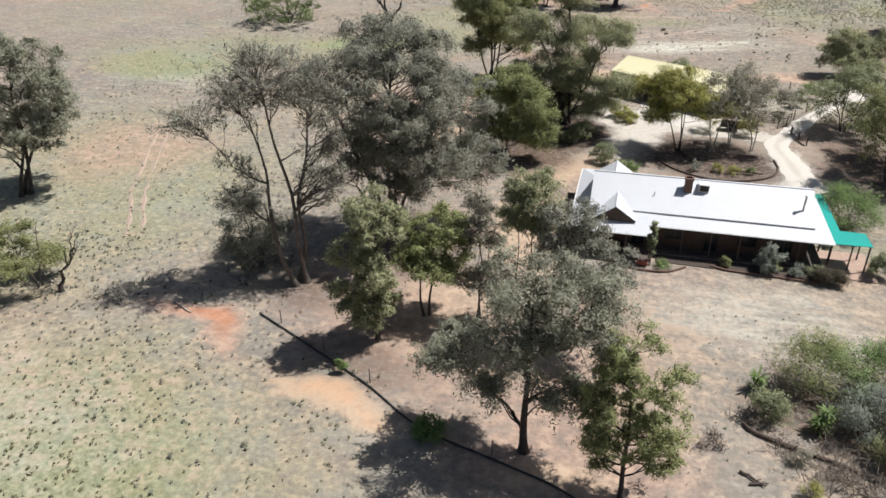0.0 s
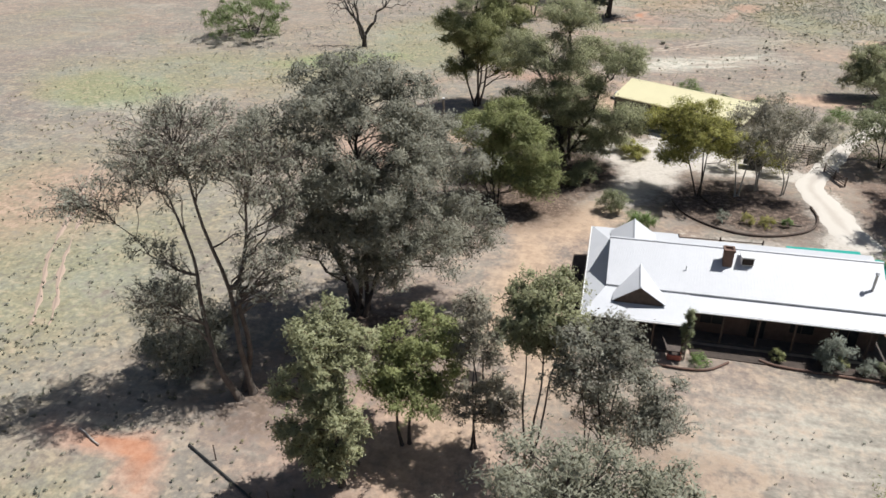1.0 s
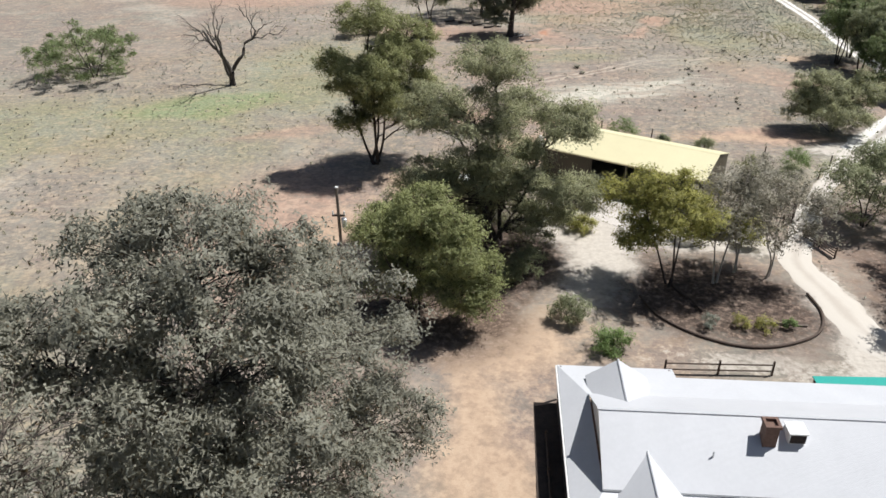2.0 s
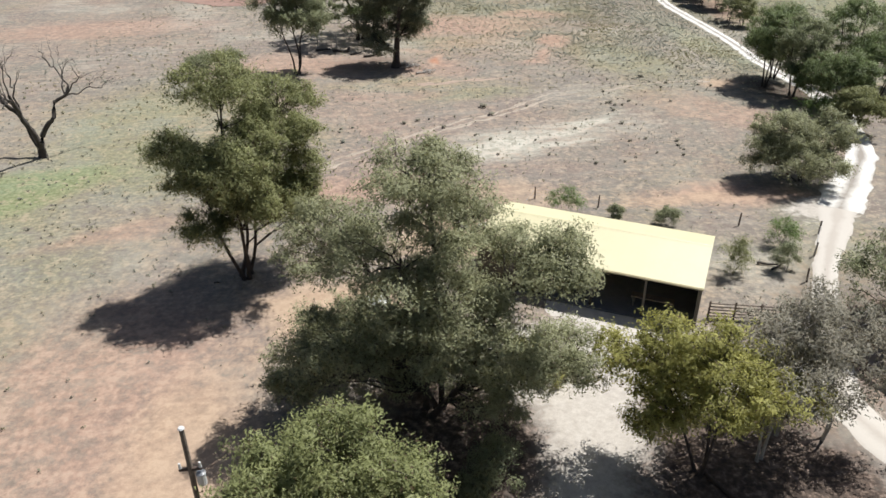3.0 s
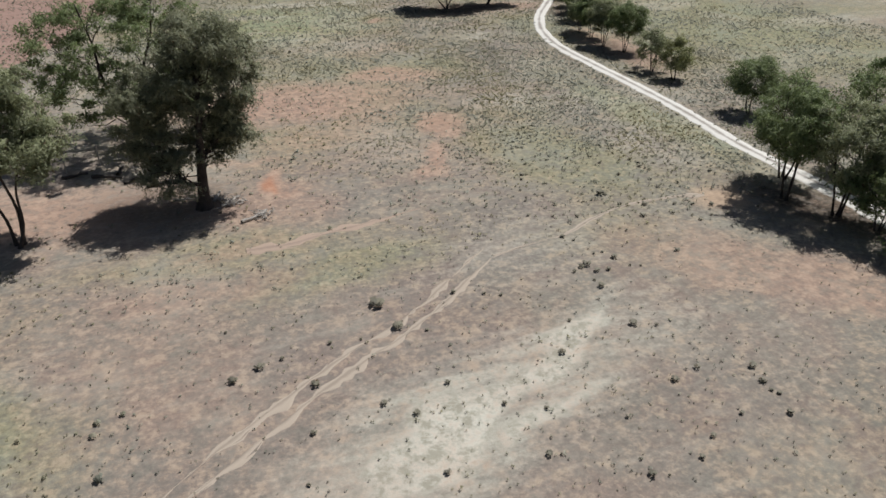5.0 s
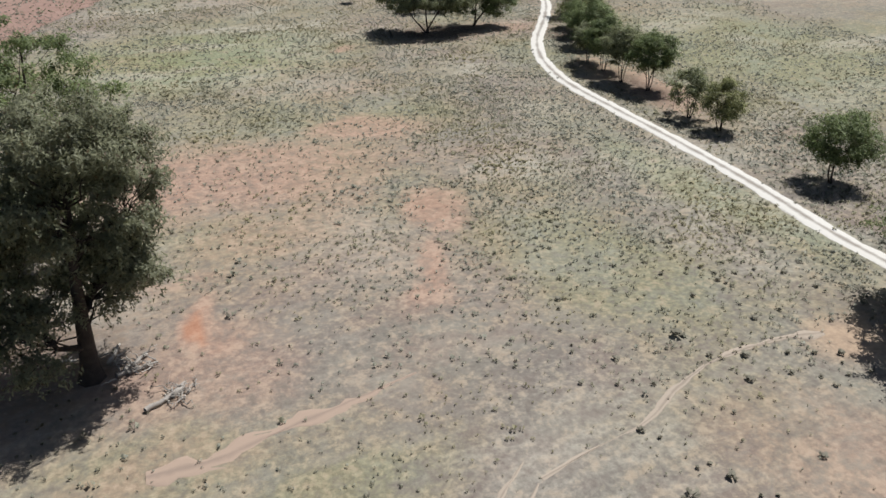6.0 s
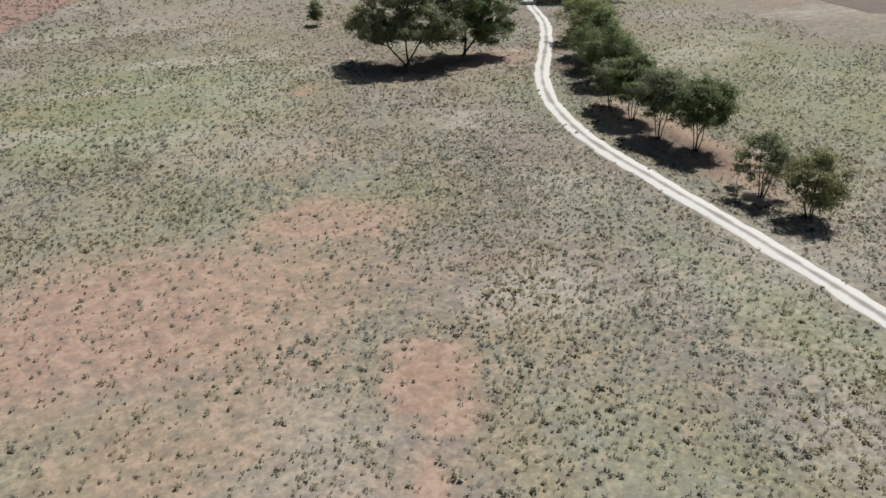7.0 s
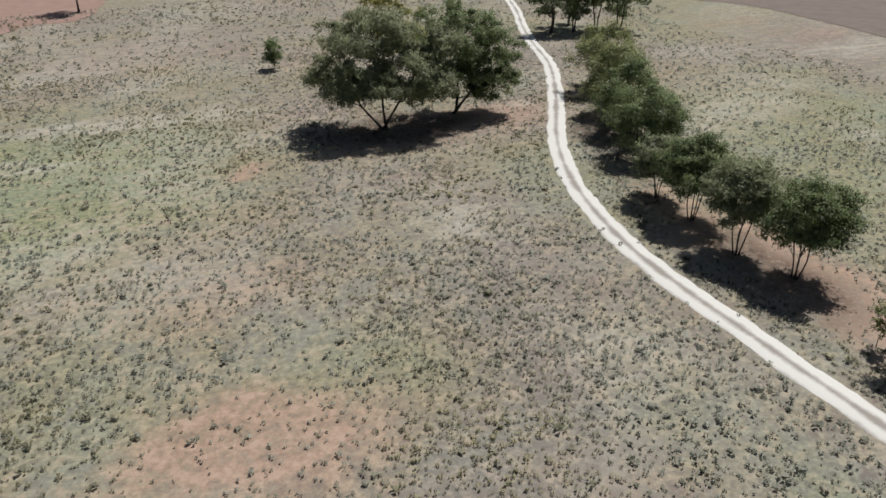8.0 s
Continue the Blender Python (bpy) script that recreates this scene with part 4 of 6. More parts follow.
# ---- shed ----
def shed():
    A = pose(5.5, 102.75, 0, 0, 0, -29.2)
    top = thing("farm_shed", A, "cream steel farm shed with open front bays", "shed")
    L, W, E, R = 8.2, 4.1, 3.25, 4.5
    for s in (-1, 1):
        part("roof", slab([(-L, s * W, E), (L, s * W, E), (L, 0, R), (-L, 0, R)], 0.05), CREAM_ROOF, top, "cream steel roof slope")
        part("gutter", box((-L, s * (W + 0.06) - 0.05, E - 0.14), (L, s * (W + 0.06) + 0.05, E - 0.03), 0.02), CREAM_WALL, top)
    part("ridge_cap", slab([(-L - 0.02, -0.16, R - 0.036), (L + 0.02, -0.16, R - 0.036), (L + 0.02, 0, R + 0.02), (-L - 0.02, 0, R + 0.02)], 0.008), CREAM_ROOF, top)
    part("ridge_cap", slab([(-L - 0.02, 0, R + 0.02), (L + 0.02, 0, R + 0.02), (L + 0.02, 0.16, R - 0.036), (-L - 0.02, 0.16, R - 0.036)], 0.008), CREAM_ROOF, top)
    iw, il = W - 0.12, L - 0.1
    part("wall", box((-il, iw - 0.1, 0), (il, iw, E - 0.02)), BRONZE_WALL, top, "dark bronze steel rear wall")
    for s in (-1, 1):
        bm = bmesh.new()
        x = s * il
        pts = [(x, -iw, 0), (x, iw - 0.103, 0), (x, iw - 0.103, E - 0.02), (x, 0, R - 0.08), (x, -iw, E - 0.02)]
        a = [bm.verts.new(p) for p in pts]
        b = [bm.verts.new((p[0] - 0.1 * s, p[1], p[2])) for p in pts]
        bm.faces.new(a), bm.faces.new(b[::-1])
        for i in range(5):
            bm.faces.new((a[i], b[i], b[(i + 1) % 5], a[(i + 1) % 5]))
        part("wall", bm, BRONZE_WALL, top, "dark bronze steel gable wall")
    part("wall", box((-il + 0.103, -iw, 0), (-L + 5.2, -iw + 0.1, E - 0.02)), BRONZE_WALL, top, "dark bronze steel front wall panel")
    for x in (-L + 5.3, -L + 8.9, -L + 12.6, L - 0.25):
        part("post", box((x - 0.08, -iw, 0), (x + 0.08, -iw + 0.16, E - 0.05)), BRONZE_WALL, top)
    part("beam", box((-L + 5.3, -iw + 0.165, E - 0.32), (L - 0.3, -iw + 0.26, E - 0.06)), BRONZE_WALL, top)
    # bench and stores inside
    wb = thing("workbench", A @ pose(4.9, -2.6, 0), "grey timber trestle bench inside the open shed", "bench")
    part("top", box((-1.5, -0.35, 0.78), (1.5, 0.35, 0.86), 0.01), TIMBER, wb)
    for x in (-1.3, 1.3):
        for y in (-0.28, 0.28):
            part("leg", box((x - 0.04, y - 0.04, 0), (x + 0.04, y + 0.04, 0.78)), TIMBER, wb)
    tagged(part("floor", box((-il, -W - 0.2, -0.12), (il, iw, 0.03), 0, A), SHED_FLOOR), "dark grey concrete shed floor", "floor", kind="structure")
    return top


shed()
bm = bmesh.new()
slab_pts = [(1.2, 100.0), (4.0, 98.6), (7.4, 96.7), (9.9, 95.2), (9.2, 93.2), (6.5, 91.0), (3.4, 91.6), (0.6, 94.2), (0.2, 97.2)]
add_slab(bm, [(x, y, -0.042) for x, y in slab_pts], 0.1)
tagged(part("pavement", bm, CONCRETE), "sunlit pale concrete apron before the shed", "apron", kind="structure")


# ---- trees, homestead side ----
tree("gum_tree", -24.3, 45.4, 19.5, 11, 11, SMOKE_LEAF, BARK, "tall thin-crowned gum with bare upper branches", stems=3, clumps=210, per=50, size=0.23, puff=0.12, girth=0.019, holes=0.2, twig_count=6,
     lobes=((-1.8, 0.4, 17.0, 3.8, 2.3), (1.8, 1.6, 15.2, 3.0, 2.6), (-3.6, 0.6, 14.2, 2.6, 2.2), (-6.4, -1.8, 13.6, 2.2, 1.1), (-4.4, -0.4, 10.2, 1.6, 1.4), (-3.4, -1.4, 7.6, 2.2, 1.7), (2.3, 0.9, 9.2, 2.1, 2.5), (3.4, 1.6, 13.0, 1.5, 2.2)))
tree("gum_tree", -28.9, 47.2, 6.8, 5.6, 111, SMOKE_LEAF, DARK_BARK, "short bushy grey-green gum beside a taller trunk", low=0.06, stems=3, clumps=62, per=190, size=0.24, puff=0.17, girth=0.016, holes=0.1)
tree("gum_tree", -20.2, 55.8, 19.3, 16.8, 12, SMOKE_LEAF, DARK_BARK, "large dense grey-green gum with several dark trunks", stems=5, clumps=260, per=290, size=0.25, puff=0.1, girth=0.024, holes=0.1, twig_count=2,
     lobes=((1.4, -1.2, 17.2, 4.8, 2.3), (-3.1, -3.0, 14.4, 2.6, 2.2), (4.4, 4.4, 11.3, 3.9, 2.9), (2.0, -2.4, 13.6, 6.0, 3.0), (6.4, 3.0, 6.7, 3.5, 3.1), (-3.4, 1.0, 7.1, 3.6, 3.1), (3.5, -1.7, 7.2, 4.4, 2.8), (1.7, -3.4, 10.4, 4.3, 2.7), (-4.9, -3.4, 14.8, 1.7, 1.5)))
tree("gum_tree", -13.2, 43.4, 10.0, 6.4, 13, OLIVEGOLD_LEAF, DARK_BARK, "small olive-green gum with forked trunk", stems=2, clumps=62, per=200, size=0.24, puff=0.15, girth=0.016, holes=0.12,
     lobes=((0.5, 1.1, 7.1, 2.4, 1.6), (-0.7, -0.2, 5.6, 1.8, 1.5), (1.9, 1.8, 4.8, 1.6, 1.6), (1.0, -0.7, 4.8, 1.8, 1.0)))
tree("gum_tree", -15.7, 39.6, 12.4, 6.6, 14, BUSH_LEAF, DARK_BARK, "slender dull-green gum leafy almost to the ground", clumps=86, per=210, size=0.24, puff=0.15, girth=0.016, holes=0.12,
     lobes=((0.2, -0.5, 9.7, 2.3, 2.1), (-0.4, -0.6, 6.3, 2.4, 2.0), (-0.2, 0.4, 2.4, 2.0, 1.6), (-1.6, -0.5, 3.8, 1.4, 1.5)))
tree("gum_tree", -3.9, 31.3, 13.2, 11.2, 15, GREY_LEAF, DARK_BARK, "broad grey-green gum with straight dark trunk", clumps=140, per=170, size=0.22, puff=0.11, girth=0.021, holes=0.2, twig_count=3,
     lobes=((0.2, -0.7, 11.9, 2.7, 1.5), (-4.0, 1.2, 5.6, 2.2, 1.5), (2.9, -0.4, 10.6, 2.2, 2.0), (-0.3, 1.0, 8.2, 3.4, 1.9), (-2.3, 1.2, 3.4, 1.3, 1.0), (1.7, -0.3, 5.2, 2.0, 1.0), (4.1, 0.2, 7.8, 1.2, 1.6), (-5.0, -1.0, 6.5, 0.9, 0.8)))
tree("gum_tree", 1.7, 29.2, 11.3, 6.2, 16, OLIVEGOLD_LEAF, DARK_BARK, "young open olive-green gum with slim trunk", clumps=112, per=135, size=0.19, puff=0.13, girth=0.014, holes=0.15, twig_count=3,
     lobes=((-0.4, 0.6, 9.5, 1.5, 0.9), (1.6, -0.5, 8.0, 1.4, 2.1), (-1.6, 0.3, 5.7, 1.6, 1.6), (1.7, 0.4, 3.5, 1.5, 1.2), (-1.4, 0.5, 2.2, 1.0, 1.0), (-1.4, 0.8, 7.9, 1.1, 0.9), (0.1, 0.6, 6.9, 1.2, 1.0), (-0.7, -0.3, 4.0, 1.5, 1.3), (1.0, -0.4, 5.4, 1.4, 1.2)))
tree("gum_tree", -6.1, 43.4, 12.4, 6.4, 17, BUSH_LEAF, DARK_BARK, "slim gum with a small rounded crown", stems=3, clumps=66, per=150, size=0.22, puff=0.17, girth=0.012, holes=0.12, twig_count=3,
     lobes=((0.5, 0.1, 11.0, 1.8, 1.3), (-0.6, -0.3, 9.5, 1.2, 1.2), (1.8, 0.0, 9.5, 1.2, 1.2), (0.4, 0.2, 8.2, 1.4, 0.9)))
tree("gum_tree", -2.5, 41.6, 11.2, 7.6, 18, SMOKE_LEAF, DARK_BARK, "spreading wispy grey gum with thin leaning stems", stems=4, clumps=92, per=95, size=0.22, puff=0.15, girth=0.013, holes=0.3, twig_count=5,
     lobes=((-0.6, 0.2, 10.2, 1.8, 1.0), (0.8, 0.7, 8.5, 1.8, 1.2), (3.0, 0.2, 7.5, 1.3, 0.8), (-1.5, -0.5, 8.4, 1.2, 1.1), (2.2, -0.4, 6.4, 1.8, 0.9), (-0.2, 0.7, 5.4, 1.5, 1.0)))
tree("gum_tree", -9.9, 50.1, 6.8, 3.0, 19, GREY_LEAF, DARK_BARK, "thin grey sapling gum in the grove", low=0.25, clumps=18, per=130, size=0.24, puff=0.18, girth=0.01)
tree("gum_tree", -9.3, 43.8, 10.2, 5.5, 20, TAN_LEAF, DARK_BARK, "thin grey wispy gum among the grove", stems=2, clumps=60, per=85, size=0.22, puff=0.2, girth=0.011, holes=0.25, twig_count=5,
     lobes=((-0.1, 0.4, 9.4, 1.0, 1.1), (0.0, 0.4, 6.9, 1.3, 1.2), (1.0, 0.2, 3.8, 1.7, 1.4), (-0.5, -0.4, 3.8, 1.2, 1.1)))
tree("wattle_tree", -13.6, 76.5, 10.2, 11.2, 21, OLIVEGOLD_LEAF, DARK_BARK, "dense rounded yellow-green wattle", stems=3, clumps=130, per=300, size=0.22, puff=0.14, girth=0.014, holes=0.06, droop=0.3,
     lobes=((-1.0, 1.4, 7.0, 2.8, 2.1), (2.8, -0.6, 6.4, 2.8, 2.5), (-1.2, 1.0, 3.2, 2.8, 2.1), (3.3, -0.8, 3.2, 2.4, 1.8), (-3.0, -0.4, 7.4, 1.5, 1.7), (0.8, 0.4, 8.6, 2.2, 1.5)))
tree("gum_tree", -8.2, 89.0, 17.2, 18.0, 22, BUSH_LEAF, DARK_BARK, "big spreading grey-green gum beside the shed", stems=4, clumps=290, per=350, size=0.215, puff=0.095, girth=0.024, holes=0.16,
     lobes=((-0.4, -2.6, 16.1, 2.9, 1.4), (-5.0, 0.4, 11.7, 3.0, 1.9), (2.3, 0.7, 11.6, 2.9, 1.9), (5.3, -4.0, 12.4, 2.1, 1.5), (-2.2, -2.4, 12.6, 3.9, 2.0), (-6.2, 3.6, 3.4, 2.6, 2.2), (0.7, -3.3, 9.6, 3.8, 2.1), (6.2, -3.4, 6.0, 2.8, 2.0), (-1.9, 3.5, 3.2, 4.6, 2.4), (-7.6, 1.2, 3.0, 2.1, 1.7), (3.4, -1.4, 3.4, 3.0, 2.0), (0.4, -0.8, 6.6, 4.4, 2.2), (-4.8, -1.6, 6.6, 3.4, 2.2)))
tree("gum_tree", -21.3, 106.2, 17.2, 12.8, 23, OLIVE_LEAF, DARK_BARK, "tall clumped green gum on several dark trunks", stems=5, clumps=310, per=235, size=0.235, puff=0.12, girth=0.022, holes=0.36,
     lobes=((0.3, -1.1, 15.8, 3.1, 1.8), (3.5, 2.8, 13.0, 3.0, 2.1), (-3.4, -2.2, 11.2, 2.2, 1.4), (-1.5, -1.9, 9.4, 2.9, 2.1), (5.3, 0.2, 10.9, 1.9, 1.9), (1.8, -1.0, 11.0, 3.4, 2.2), (3.8, 1.8, 5.4, 2.4, 2.1), (-1.6, -2.2, 5.6, 2.1, 1.1), (1.8, 2.6, 12.0, 2.1, 1.6), (1.2, -0.5, 7.4, 3.2, 1.8), (0.6, -4.2, 11.0, 2.8, 1.9), (3.2, -3.0, 7.6, 2.5, 1.9), (4.8, 0.6, 7.8, 2.2, 1.8)))
tree("wattle_tree", 5.4, 82.4, 9.8, 11.0, 24, GOLD_LEAF, DARK_BARK, "golden-green tree leaning over the garden bed", stems=3, clumps=120, per=170, size=0.25, puff=0.12, girth=0.018, holes=0.25, twig_count=3,
     lobes=((-3.1, 1.5, 7.2, 2.6, 1.7), (0.2, -1.0, 6.8, 3.3, 1.7), (-2.4, 0.5, 4.6, 2.2, 1.6), (3.5, -1.0, 5.3, 2.0, 1.3), (-0.7, -0.6, 8.7, 2.3, 1.2)))
for k, (x, y, h, w) in enumerate(((9.0, 83.0, 10.2, 6.8), (11.0, 84.8, 10.0, 6.6), (13.4, 84.1, 9.4, 6.8))):
    tree("gum_tree", x, y, h, w, 30 + k, TAN_LEAF, PALE_BARK, "slender pale-barked gum with thin grey crown in the bed", low=0.32, stems=2, clumps=48, per=150, size=0.25, puff=0.16, girth=0.012, group="gums in the garden bed", holes=0.4)
tree("gum_tree", 24.5, 93.5, 8.2, 10.0, 35, DULL_LEAF, DARK_BARK, "low spreading green gum beside the driveway", low=0.15, stems=3, clumps=72, per=230, size=0.28, puff=0.15, girth=0.016)
tree("gum_tree", 25.8, 77.6, 12.0, 9.6, 36, OLIVE_LEAF, DARK_BARK, "olive gum shading the driveway", low=0.22, stems=3, clumps=78, per=240, size=0.28, puff=0.15, girth=0.016)
tree("gum_tree", 29.0, 84.5, 11.5, 9.8, 37, OLIVE_LEAF, DARK_BARK, "olive gum behind the driveway", low=0.2, stems=3, clumps=76, per=230, size=0.28, puff=0.15, girth=0.016)
tree("gum_tree", -58.9, 54.4, 17.2, 12.8, 38, GREY_LEAF, DARK_BARK, "broad grey gum standing in the paddock", stems=3, clumps=130, per=210, size=0.3, puff=0.13, girth=0.022, holes=0.15,
     lobes=((1.1, 1.9, 11.3, 4.6, 4.2), (2.4, 5.4, 11.4, 2.3, 3.4), (1.4, 0.7, 6.9, 3.8, 3.4), (4.8, 1.9, 8.8, 2.6, 2.9), (-4.0, 1.5, 8.5, 3.9, 4.6), (0.6, 2.9, 13.9, 2.6, 2.0)))
tree("gum_tree", -44.5, 39.8, 6.2, 6.2, 39, OLIVE_LEAF, DARK_BARK, "low olive tree with half its branches bare", low=0.1, stems=3, clumps=34, per=260, size=0.26, puff=0.16, lean=(-0.6, 0), girth=0.02, droop=0.3, holes=0.2)
dead_tree("dead_tree", -46.8, 134.7, 11.5, 13, 41, "bare dead tree with crooked dark branches", 3)
dead_tree("dead_tree", -42.3, 39.6, 5.6, 5, 43, "bare grey dead sapling leaning beside a tree", 1)
tree("pepper_tree", -69.4, 138.0, 8.8, 17.0, 44, DARK_LEAF, DARK_BARK, "wide low dark-green tree in the far paddock", low=0.0, stems=3, clumps=90, per=180, size=0.36, puff=0.15, girth=0.02, holes=0.1)

# ---- trees, paddock and track ----
tree("gum_tree", -21.3, 164.9, 15.6, 12.8, 51, DULL_LEAF, DARK_BARK, "tall green gum on two bare trunks in the paddock", stems=3, holes=0.06, clumps=130, per=210, size=0.32, puff=0.14, girth=0.018,
     lobes=((0.0, 1.2, 12.9, 4.3, 2.3), (2.2, 1.7, 9.6, 3.6, 2.8), (-2.8, 1.0, 10.6, 2.8, 2.0), (-1.0, -1.0, 8.2, 3.0, 2.1), (2.8, -1.4, 8.3, 2.4, 2.1)))
tree("gum_tree", -6.5, 167.2, 17.0, 15.0, 52, SAGE_LEAF, DARK_BARK, "dense dark grey-green gum above fallen timber", stems=1, clumps=200, per=215, size=0.32, puff=0.14, girth=0.036, holes=0.2,
     lobes=((-0.5, 1.4, 10.5, 5.0, 3.0), (4.0, -0.9, 11.4, 2.9, 3.6), (-2.8, 1.1, 6.4, 3.3, 2.5), (1.6, 1.7, 6.2, 2.7, 2.2), (1.5, 0.6, 14.6, 4.4, 2.4), (-4.1, 0.4, 9.8, 2.1, 2.2), (-2.2, -1.4, 4.4, 2.8, 1.8), (3.4, 0.8, 7.6, 2.6, 2.2)))
tree("gum_tree", -11.8, 186.5, 19.5, 20.0, 53, DARK_LEAF, DARK_BARK, "dark gum behind the paddock pair", low=0.12, stems=2, clumps=180, per=230, size=0.38, puff=0.14, girth=0.02, holes=0.02)
bush("saltbush", -35.4, 165.9, 4.0, 5.0, 54, DULL_LEAF, "rounded grey-green shrub in open paddock", clumps=34, per=150, size=0.28)
bush("saltbush", -31.3, 168.5, 3.6, 4.2, 55, DULL_LEAF, "rounded grey-green shrub in open paddock", clumps=34, per=150, size=0.28)
tree("gum_tree", 47.5, 248.3, 13.2, 18.4, 56, DULL_LEAF, DARK_BARK, "broad dark grey gum shading bare ground", stems=3, clumps=200, per=210, size=0.34, puff=0.12, girth=0.022, holes=0.05,
     lobes=((-0.9, 1.4, 10.4, 6.0, 2.8), (-4.6, 3.2, 6.2, 3.9, 3.4), (2.2, -1.8, 6.2, 4.9, 3.4), (-3.0, -1.9, 5.8, 4.4, 2.8), (5.3, -1.4, 8.6, 3.3, 3.4)))
tree("gum_tree", 57.5, 250.3, 13.0, 13.6, 57, DARK_LEAF, DARK_BARK, "broad dark-green gum beside a grey gum", stems=2, clumps=120, per=210, size=0.34, puff=0.14, girth=0.022, holes=0.05,
     lobes=((0.9, 0.2, 9.4, 5.6, 3.8), (4.4, -2.2, 7.2, 3.4, 4.2), (-1.3, -1.5, 5.0, 4.2, 2.7), (3.3, -2.3, 4.2, 3.4, 2.2)))
tree("wattle_tree", 56.5, 268.0, 14.0, 10, 58, GOLD_LEAF, DARK_BARK, "yellow-green tree beyond two dark gums", low=0.2, stems=2, clumps=44, per=200, size=0.4, puff=0.16)
ROW = "small dense green tree in the row along the track"
for k, (x, y, h, w, lf) in enumerate(((61.0, 203.6, 8.2, 6.0, DARK_LEAF), (60.0, 208.2, 8.0, 5.4, DULL_LEAF), (61.2, 214.3, 7.8, 5.8, DARK_LEAF), (61.8, 219.2, 6.2, 4.8, DULL_LEAF),
                                      (67.6, 228.2, 8.2, 7.2, DARK_LEAF), (71.0, 234.5, 8.4, 7.8, DARK_LEAF), (74.0, 241.0, 8.8, 8.0, OLIVEGOLD_LEAF), (79.5, 250.5, 9.4, 9.4, OLIVEGOLD_LEAF))):
    tree("roadside_tree", x, y, h, w, 60 + k, lf, DARK_BARK, ROW, low=0.3 if k < 4 else 0.1, stems=4, clumps=72, per=250, size=0.3, puff=0.165, girth=0.016, group="row along the track", holes=0.03, droop=0.3)
tree("sapling", 58.6, 195.4, 3.4, 2.4, 75, OLIVE_LEAF, BARK, "spindly sapling beside the track", low=0.3, clumps=14, per=70, size=0.24, puff=0.18, girth=0.01)
tree("roadside_tree", 58.7, 187.3, 6.4, 5.0, 76, OLIVE_LEAF, DARK_BARK, "small olive tree near the track", low=0.2, stems=3, clumps=40, per=240, size=0.28, puff=0.165, group="row along the track", holes=0.05)
tree("roadside_tree", 58.4, 192.3, 6.2, 4.9, 77, DULL_LEAF, DARK_BARK, "small green tree with slender bare stems beside the track", low=0.22, stems=4, clumps=36, per=220, size=0.28, puff=0.165, group="row along the track", holes=0.05)
tree("roadside_tree", 58.2, 171.6, 7.4, 6.6, 78, DARK_LEAF, DARK_BARK, "small dense green tree on a short trunk beside the track", low=0.26, stems=2, clumps=70, per=240, size=0.28, puff=0.165, girth=0.018, group="row along the track", holes=0.03, droop=0.3)
bush("shrub", 43.5, 281.5, 4.9, 3.2, 79, DARK_LEAF, "lone conical dark shrub in the paddock", clumps=30, per=150, size=0.3)
tree("gum_tree", 19.9, 347.7, 12, 9, 80, DARK_LEAF, DARK_BARK, "far gum at the edge of a ploughed field", low=0.3, clumps=36, per=160, size=0.5, puff=0.16)
for k, (x, y) in enumerate(((94.5, 285.0), (98.5, 283.6), (102.5, 282.5), (106.5, 281.0), (101.0, 289.0))):
    tree("gum_tree", x, y, 12, 9, 81 + k, DARK_LEAF, DARK_BARK, "dark gum in the far roadside grove", low=0.12, stems=2, clumps=44, per=180, size=0.45, puff=0.16, group="far roadside grove")
for k, (x, y, h, w, lf) in enumerate(((43.8, 150.0, 11.6, 7.2, DARK_LEAF), (45.4, 145.6, 11.8, 7.8, DULL_LEAF), (56.4, 152.0, 12.4, 9.0, DARK_LEAF), (46.2, 142.0, 7.4, 7.2, DARK_LEAF), (55.4, 142.5, 10.2, 7.6, DARK_LEAF),
                                      (61.0, 146.0, 10.5, 8.0, DARK_LEAF), (47.2, 154.0, 10.8, 7.4, DARK_LEAF), (46.6, 137.0, 8.4, 6.8, DARK_LEAF), (44.6, 130.6, 5.6, 5.6, OLIVE_LEAF), (58.0, 134.0, 9.5, 7.5, OLIVE_LEAF), (53.5, 126.0, 8.5, 7.0, OLIVE_LEAF), (48.0, 116.0, 8.0, 7.0, DULL_LEAF))):
    tree("gum_tree", x, y, h, w, 90 + k, lf, DARK_BARK, "dark-green gum in the clump beside the track", low=0.26, stems=3, clumps=64, per=200, size=0.34, puff=0.15, girth=0.018, group="gums beside the track", holes=0.05)
bush("shrub", 44.2, 136.2, 3.2, 5.6, 101, FRESH_LEAF, "bright green low bush under gums", clumps=26, per=220, size=0.2)
tree("wattle_tree", 31.3, 118.5, 7.4, 9.8, 102, BUSH_LEAF, DARK_BARK, "dense round olive bush tree at the track junction", stems=4, clumps=110, per=220, size=0.26, puff=0.15, girth=0.016, holes=0.06, droop=0.3,
     lobes=((-2.0, 1.0, 5.2, 3.3, 1.9), (2.0, 1.0, 4.6, 3.0, 2.0), (-0.5, -0.5, 3.0, 4.5, 1.8), (-4.0, 0.4, 3.2, 2.4, 1.8)))

